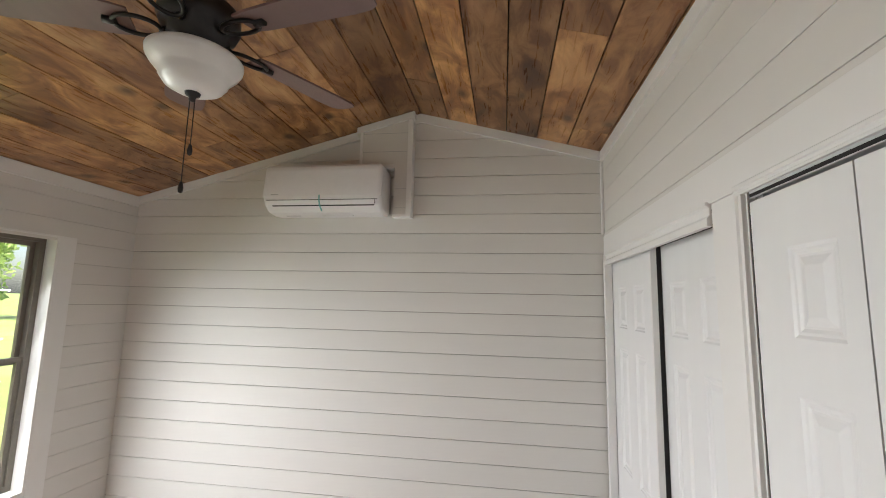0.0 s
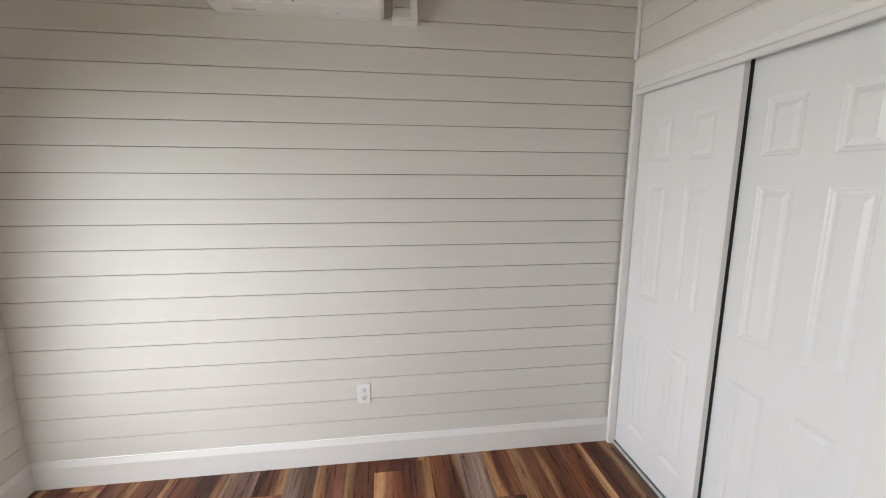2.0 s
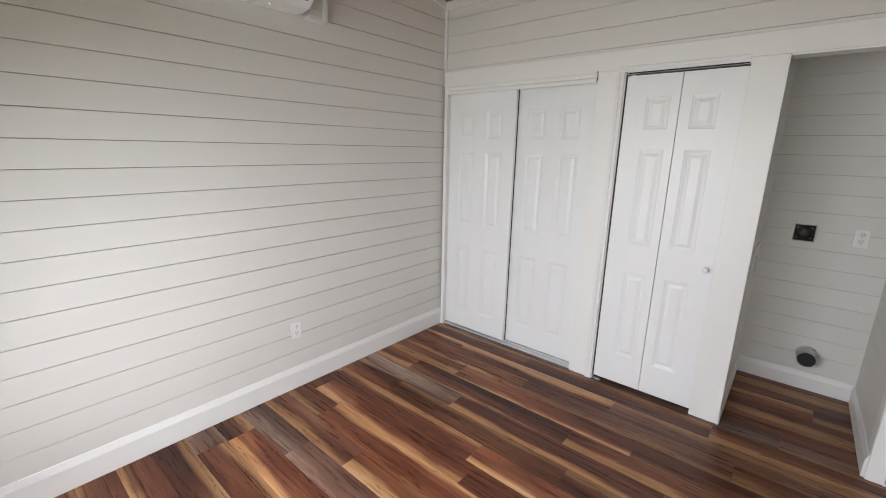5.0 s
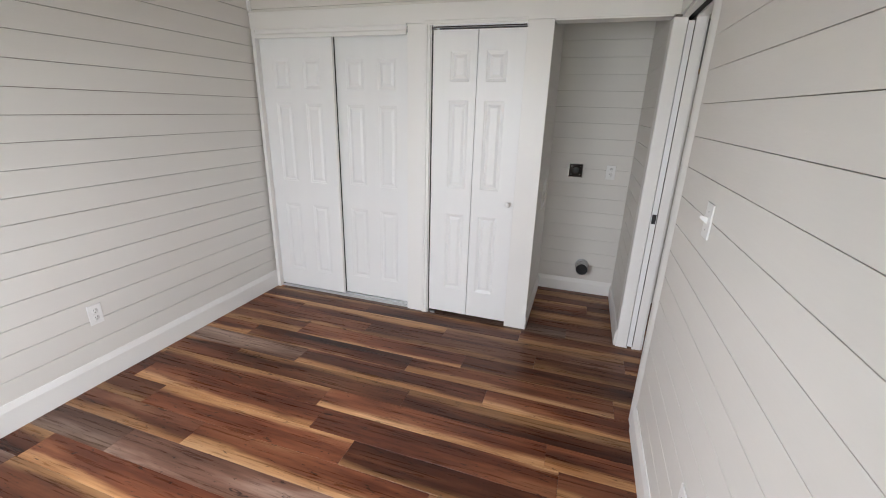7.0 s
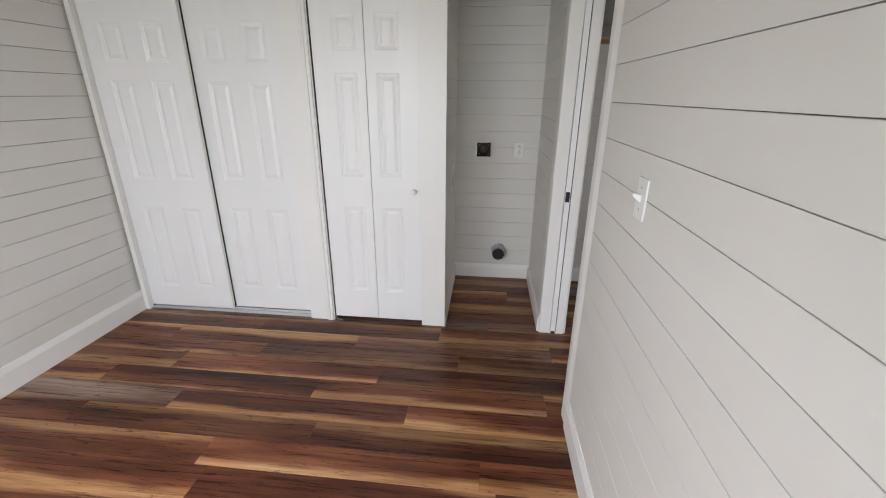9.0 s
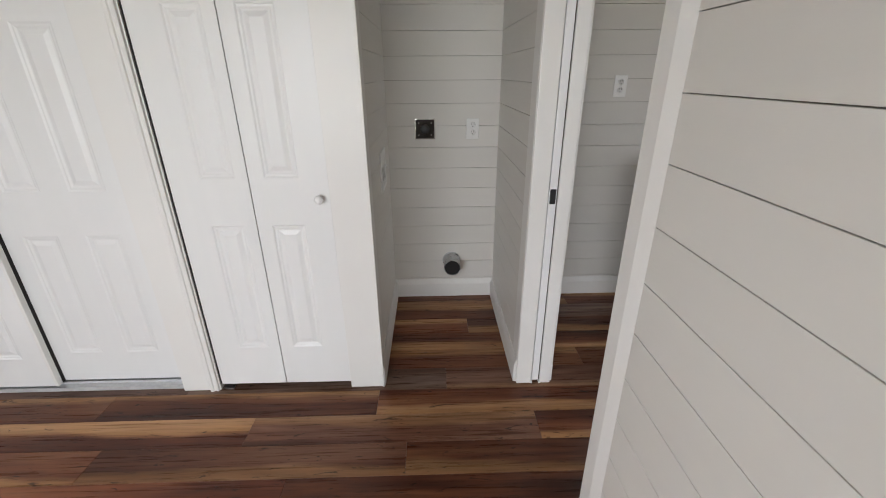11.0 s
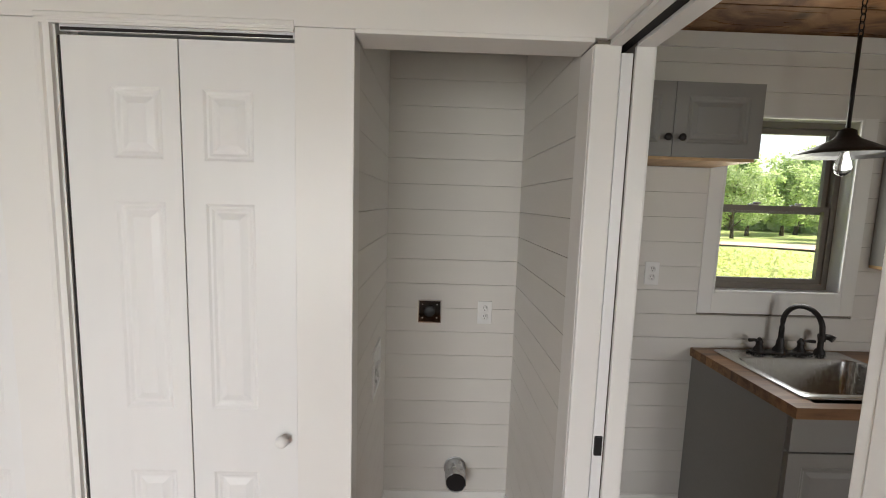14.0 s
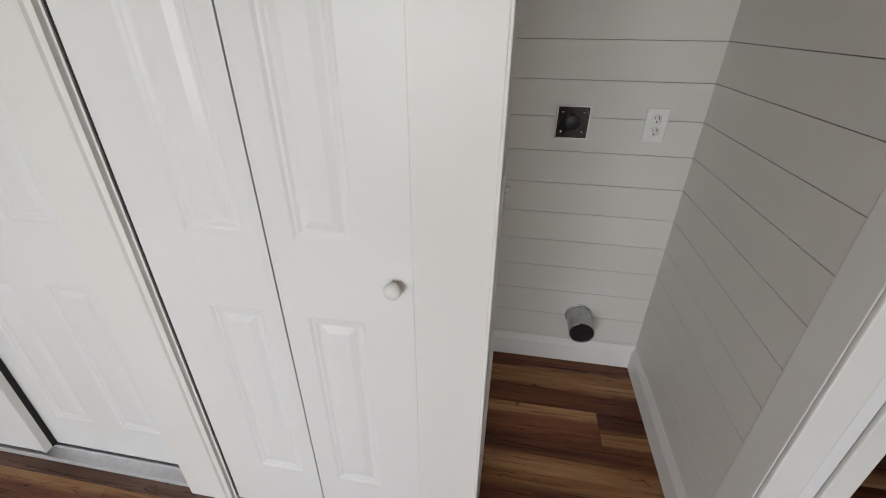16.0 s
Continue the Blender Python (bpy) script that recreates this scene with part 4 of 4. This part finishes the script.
def wall_cabinet(y0, y1, z0, z1, label):
    c = thing("wall_cabinet", label, "cabinet", pose(1.18, y0, z0), group="kitchen wall cabinets")
    inv = c.matrix_world.inverted()
    bm = bbox(1.199, XE - 0.002, y0, y1, z0 + 0.004, z1, 0.0015)
    bm.transform(inv)
    part("body", bm, GREYCAB, c)
    bm = bbox(1.203, XE - 0.002, y0 + 0.003, y1 - 0.003, z0 - 0.012, z0 + 0.0035, 0.001)
    bm.transform(inv)
    part("underside", bm, RAWPLY, c, "raw wood underside")
    ym = (y0 + y1) / 2
    for ya, yb, k in ((y0 + 0.002, ym - 0.0015, ym - 0.030), (ym + 0.0015, y1 - 0.002, ym + 0.030)):
        d = shaker_front("door", c, 1.180, ya, yb, z0, z1 - 0.002)
        knob_on(c, d, 1.180, k, z0 + 0.075)
    return c


wall_cabinet(-1.150, -0.402, 1.868, 2.172, "short grey wall cabinet with black knobs above the fridge space")
wall_cabinet(-2.740, -2.000, 1.395, 2.172, "tall grey wall cabinet beside the kitchen window")

pd = thing("pendant_lamp", "dark metal pendant lamp with a flared shade and bare bulb", "pendant lamp", pose(1.20, -1.53, 0))
zc = roof(1.20)
part("canopy", lathe(bmesh.new(), [(0, zc + 0.02), (0.06, zc + 0.02), (0.055, zc - 0.015), (0.02, zc - 0.03), (0, zc - 0.03)], 24), BLACKM, pd)
bm = bmesh.new()
zz = zc - 0.030
k = 0
while zz > 2.40:
    m = Matrix.Translation((0, 0, zz - 0.018)) @ pose(0, 0, 0, 0, 0, 90 * (k % 2))
    tube(bm, [m @ Vector((0.010 * math.cos(a), 0, 0.020 * math.sin(a))) for a in [2 * math.pi * i / 14 for i in range(15)]], 0.0025, 6)
    zz -= 0.032
    k += 1
part("chain", bm, BLACKM, pd)
part("rod", tube(bmesh.new(), [(0, 0, zz + 0.01), (0, 0, 1.985)], 0.008, 12), BLACKM, pd)
part("shade", lathe(bmesh.new(), [(0.012, 2.010), (0.030, 2.000), (0.034, 1.980), (0.048, 1.965), (0.085, 1.945), (0.135, 1.918), (0.178, 1.900), (0.180, 1.896), (0.135, 1.912), (0.080, 1.938), (0.03, 1.965)], 40), BLACKM, pd)
part("socket", lathe(bmesh.new(), [(0, 1.97), (0.020, 1.97), (0.020, 1.925), (0, 1.925)], 20), BLACKM, pd)
part("bulb", lathe(bmesh.new(), [(0.013, 1.925), (0.014, 1.905), (0.026, 1.870), (0.030, 1.848), (0.024, 1.824), (0.010, 1.812), (0, 1.810)], 24), GLASS, pd, "clear glass bulb")

# ---- outdoors ----
bm = bmesh.new()
nG = 40
rngg = random.Random(3)
R = [0, 4, 8, 14, 22, 34, 50, 80, 140, 300, 900, 2500]
rows = []
for rr in R:
    rows.append([bm.verts.new((rr * math.cos(2 * math.pi * i / nG), rr * math.sin(2 * math.pi * i / nG), -0.55 + (rngg.uniform(-0.1, 0.1) if 4 < rr < 100 else 0))) for i in range(nG)] if rr else [bm.verts.new((0, 0, -0.55))])
for a, b in zip(rows, rows[1:]):
    for i in range(nG):
        j = (i + 1) % nG
        bm.faces.new((a[0], b[i], b[j]) if len(a) == 1 else (a[i], b[i], b[j], a[j]))
solid("ground", bm, GRASS, "green and straw-coloured mown grass field", "ground", kind="structure")


def tree(x, y, h, seed):
    rg = random.Random(seed)
    t = thing("tree", "leafy green deciduous tree at the field edge", "tree", pose(x, y, -0.58), group="trees behind the house")
    bm = bmesh.new()
    lean = rg.uniform(-0.3, 0.3)
    tube(bm, [(0, 0, 0), (lean * 0.3, 0.05, h * 0.25), (lean, 0, h * 0.55), (lean * 1.3, 0.1, h * 0.85)], [h * 0.030, h * 0.022, h * 0.014, h * 0.004], 10)
    tips = []
    for i in range(14):
        a = rg.uniform(0, 2 * math.pi)
        z0 = h * rg.uniform(0.10, 0.7)
        L = h * rg.uniform(0.18, 0.36)
        p1 = Vector((lean * z0 / h + math.cos(a) * L, math.sin(a) * L, z0 + L * rg.uniform(0.3, 0.9)))
        tube(bm, [(lean * z0 / h, 0, z0), tuple((Vector((lean * z0 / h, 0, z0)) + p1) / 2 + Vector((0, 0, 0.1))), tuple(p1)], [h * 0.010, h * 0.007, h * 0.002], 6)
        tips.append(p1)
    part("trunk", bm, BARK, t, "rough brown trunk")
    vs, fs = [], []
    tips += [Vector((lean + rg.uniform(-1, 1) * h * 0.12, rg.uniform(-1, 1) * h * 0.12, h * rg.uniform(0.6, 0.95))) for _ in range(9)]
    for c in tips:
        rad = h * rg.uniform(0.11, 0.20)
        for _ in range(210):
            d = Vector((rg.gauss(0, 1), rg.gauss(0, 1), rg.gauss(0, 0.75))).normalized() * rad * rg.uniform(0.35, 1.1)
            p = c + d
            u = Vector((rg.gauss(0, 1), rg.gauss(0, 1), rg.gauss(0, 1))).normalized()
            w = u.orthogonal().normalized()
            s = rg.uniform(0.07, 0.17) * h / 7
            k = len(vs)
            vs += [p + u * s * 1.5, p + w * s * 0.7, p - u * s * 1.2, p - w * s * 0.7]
            fs.append((k, k + 1, k + 2, k + 3))
    me = bpy.data.meshes.new("crown")
    me.from_pydata([tuple(v) for v in vs], [], fs)
    me.materials.append(LEAF)
    ob = new("crown", me)
    ob.parent = t
    return t


first = tree(40, -34.0, 6.5, 1)
for i, (x, y, h) in enumerate([(46, -46, 7), (44, -48, 8), (52, -58, 9), (45, -29, 6), (55, -68, 8), (60, -40, 8), (33, -24, 4.2), (50, -36, 7), (64, -56, 9),
                               (42, -50, 5.5), (38, -29, 5), (56, -49, 8), (62, -64, 8), (30, -30, 3.4), (43, -38, 6), (48, -52, 7), (35, -34, 4.5), (39, -45, 5.5), (58, -36, 8), (-45, 30, 8), (-50, 14, 7)]):
    rgt = random.Random(100 + i)
    s = 1.25 * h / 6.5
    m = pose(x, y, -0.58, 0, 0, rgt.uniform(0, 360))
    c = copy_thing(first, m)
    c.scale = (s, s, s * rgt.uniform(0.9, 1.1))

# brush under the far trees, a worn dirt track and tall grass in the field
def tufts(name, label, category, n, spread, height, size, seed, material):
    rg = random.Random(seed)
    vs, fs = [], []
    for _ in range(n):
        x, y, zmax = spread(rg)
        z = zmax * rg.random() ** 1.4 * height
        p = Vector((x, y, -0.6 + z))
        u = Vector((rg.gauss(0, 1), rg.gauss(0, 1), rg.gauss(0, 1.3))).normalized()
        w = u.orthogonal().normalized()
        s = size * rg.uniform(0.6, 1.5)
        k = len(vs)
        vs += [p + u * s * 1.5, p + w * s * 0.7, p - u * s * 1.2, p - w * s * 0.7]
        fs.append((k, k + 1, k + 2, k + 3))
    me = bpy.data.meshes.new(name)
    me.from_pydata([tuple(v) for v in vs], [], fs)
    me.materials.append(material)
    return tagged(new(name, me), label, category, kind="stuff")


def far_band(rg):
    a = radians(rg.uniform(-66, -16))
    r = rg.uniform(62, 76)
    return r * math.cos(a), r * math.sin(a), 0.55 + 0.45 * math.sin(9 * a) * math.sin(23 * a + 1)


def near_field(rg):
    a = radians(rg.uniform(-62, -20))
    r = rg.uniform(9, 27)
    return r * math.cos(a), r * math.sin(a), 0.5 + 0.5 * math.sin(11 * a + r * 0.6)


tufts("brush", "light green brush under the far trees", "brush", 22000, far_band, 7.5, 0.40, 31, LEAF)
tufts("tall_grass", "yellow-green tall grass in the field", "grass", 14000, near_field, 0.40, 0.05, 32, TALLGRASS)
bm = bmesh.new()
prev = None
for i in range(25):
    a = radians(-70 + 2.5 * i)
    r0 = 31 + 1.2 * math.sin(5 * a)
    row = [bm.verts.new((r * math.cos(a), r * math.sin(a), -0.42)) for r in (r0, r0 + 5 + 1.5 * math.sin(13 * a))]
    if prev:
        bm.faces.new((prev[0], prev[1], row[1], row[0]))
    prev = row
solid("dirt_track", bm, DIRT, "worn reddish dirt track across the field", "track", kind="structure")

# ---- shiplap boards: each course a piece of its wall ----
BOARD = {}


def board(parent, axis, plane, sign, b0, b1, t0, t1, z0, z1):
    """One board; its room face lies in the plane, its ends at b0..b1 below and t0..t1 above. sign: where the room lies."""
    uc = round((b0 + b1) / 2, 3)
    h = round(z1 - z0, 4)
    key = (axis, sign, h, *[round(v - uc, 3) for v in (b0, b1, t0, t1)])
    me = BOARD.get(key)
    if me is None:
        c = 0.0007
        bm = bmesh.new()
        rows = []
        for d, e, zz in ((-T, 0, 0), (-c, 0, 0), (0, c, c), (0, c, h - c), (-c, 0, h), (-T, 0, h)):
            f = zz / h
            ua, ub = (b0 + (t0 - b0) * f) - uc, (b1 + (t1 - b1) * f) - uc
            o = d * sign
            rows.append([bm.verts.new((o, u, zz) if axis == "x" else (u, o, zz)) for u in (ua, ub)])
        for a, b in zip(rows, rows[1:]):
            bm.faces.new((a[0], a[1], b[1], b[0]))
        for s in (0, 1):
            bm.faces.new([r[s] for r in rows])
        me = BOARD[key] = to_mesh("board", bm, WHITE)
    ob = new("board", me)
    ob.parent = parent
    ob.location = (plane, uc, z0) if axis == "x" else (uc, plane, z0)
    return ob


def shiplap(parent, axis, plane, sign, u0, u1, z0, z1, holes=(), limit=None, seed=1, joints=False, base=LAP0, gap=0.0022):
    rg = random.Random(seed)
    k = math.floor((z0 - base) / PITCH)
    while base + k * PITCH < z1 - 0.006:
        za, zb = max(z0, base + k * PITCH + gap / 2), min(z1, base + (k + 1) * PITCH - gap / 2)
        k += 1
        if zb - za < 0.006:
            continue
        zm = (za + zb) / 2
        spans = [(u0, u1)]
        for h0, h1, hz0, hz1 in holes:
            if hz0 < zm < hz1:
                nxt = []
                for a, b in spans:
                    if h0 > a and h0 < b:
                        nxt.append((a, h0))
                    if h1 > a and h1 < b:
                        nxt.append((h1, b))
                    if h1 <= a or h0 >= b:
                        nxt.append((a, b))
                spans = nxt
        for a, b in spans:
            cut = [a, b]
            if joints and b - a > 2.2 and rg.random() < 0.45:
                cut = [a, rg.uniform(a + 0.6, b - 0.6), b]
            for i in range(len(cut) - 1):
                c, d = cut[i] + (0.0005 if i else 0), cut[i + 1] - (0.0005 if i < len(cut) - 2 else 0)
                e, f = c, d
                if limit:
                    lo0, lo1 = limit(za)
                    hi0, hi1 = limit(zb)
                    c, d, e, f = max(c, lo0), min(d, lo1), max(e, hi0), min(f, hi1)
                    if d - c < 0.01 or f - e < 0.002:
                        continue
                board(parent, axis, plane, sign, c, d, e, f, za, zb)


def gable(z):
    half = max((TOP - z) / SLOPE, 0.0)
    return RIDGE - half, RIDGE + half


shiplap(wall_north, "y", YN, -1, XW, XC + T, 0.0, TOP - 0.02, limit=gable, seed=2, gap=0.0032)
shiplap(wall_west, "x", XW, 1, YS, YN, 0.0, roof(XW), [(WIN_W[0] - 0.1, WIN_W[1] + 0.1, WIN_W[2] - 0.1, WIN_W[3])], seed=3, gap=0.0018)
shiplap(wall_south, "y", YS, 1, XW, -0.2725, 0.0, TOP - 0.02, limit=gable, seed=4, base=0.0115, gap=0.0019)
shiplap(wall_south, "y", YS, 1, -0.272, XC, 2.2005, TOP - 0.02, limit=gable, seed=5)
shiplap(wall_closet, "x", XC, -1, YS, YN - 0.001, 2.206, roof(XC) - 0.002, seed=6)
shiplap(wall_east, "x", XE, -1, YP, 0.435, 0.0, 2.40, seed=7, joints=False, gap=0.0016)
shiplap(wall_east, "x", XE, -1, YEND, YK, 0.0, roof(XE) - 0.003, [(WIN_K[0] - 0.07, WIN_K[1] + 0.07, WIN_K[2] - 0.105, WIN_K[3])], seed=8, gap=0.0016)
shiplap(wall_partition, "y", YP, 1, 0.6955, XE, 0.0, 2.40, seed=9, joints=False, gap=0.0016)
shiplap(wall_closet, "y", 0.435, -1, 0.701, XE, 0.0, 2.40, seed=10, joints=False, gap=0.0016)

# ---- floor planks ----
PW, PL, PX = 0.1545, 1.235, -0.369
JOINT = {-2: 0.155, -1: 0.952, 0: 0.530, 1: 1.062, 2: 0.743, 3: 0.30, 4: 0.975}   # known end joints, row by row
PLANK = {}
rgf = random.Random(21)
i = math.floor((XW - PX) / PW)
while PX + i * PW < XE:
    xa, xb = max(PX + i * PW, XW - 0.005), min(PX + (i + 1) * PW, XE + 0.005)
    y = JOINT.get(i, 0.6 + rgf.random() * PL) - 5 * PL
    while y < YN:
        ya, yb = max(y, YEND), min(y + PL, YN + 0.004)
        y += PL
        if yb - ya < 0.03 or xb - xa < 0.01:
            continue
        w, L = round(xb - xa, 3), round(yb - ya, 3)
        me = PLANK.get((w, L))
        if me is None:
            c = 0.0012
            bm = bmesh.new()
            lo = [bm.verts.new((sx * (w / 2 - 0.0003), sy * (L / 2 - 0.0003), -0.006)) for sx, sy in ((-1, -1), (1, -1), (1, 1), (-1, 1))]
            md = [bm.verts.new((sx * (w / 2 - 0.0003), sy * (L / 2 - 0.0003), -0.0008)) for sx, sy in ((-1, -1), (1, -1), (1, 1), (-1, 1))]
            hi = [bm.verts.new((sx * (w / 2 - c), sy * (L / 2 - c), 0)) for sx, sy in ((-1, -1), (1, -1), (1, 1), (-1, 1))]
            for a, b in ((lo, md), (md, hi)):
                for q in range(4):
                    bm.faces.new((a[q], a[(q + 1) % 4], b[(q + 1) % 4], b[q]))
            bm.faces.new(hi)
            me = PLANK[(w, L)] = to_mesh("plank", bm, FLOORW)
        ob = new("plank", me)
        ob.parent = floor
        ob.location = ((xa + xb) / 2, (ya + yb) / 2, 0)
    i += 1
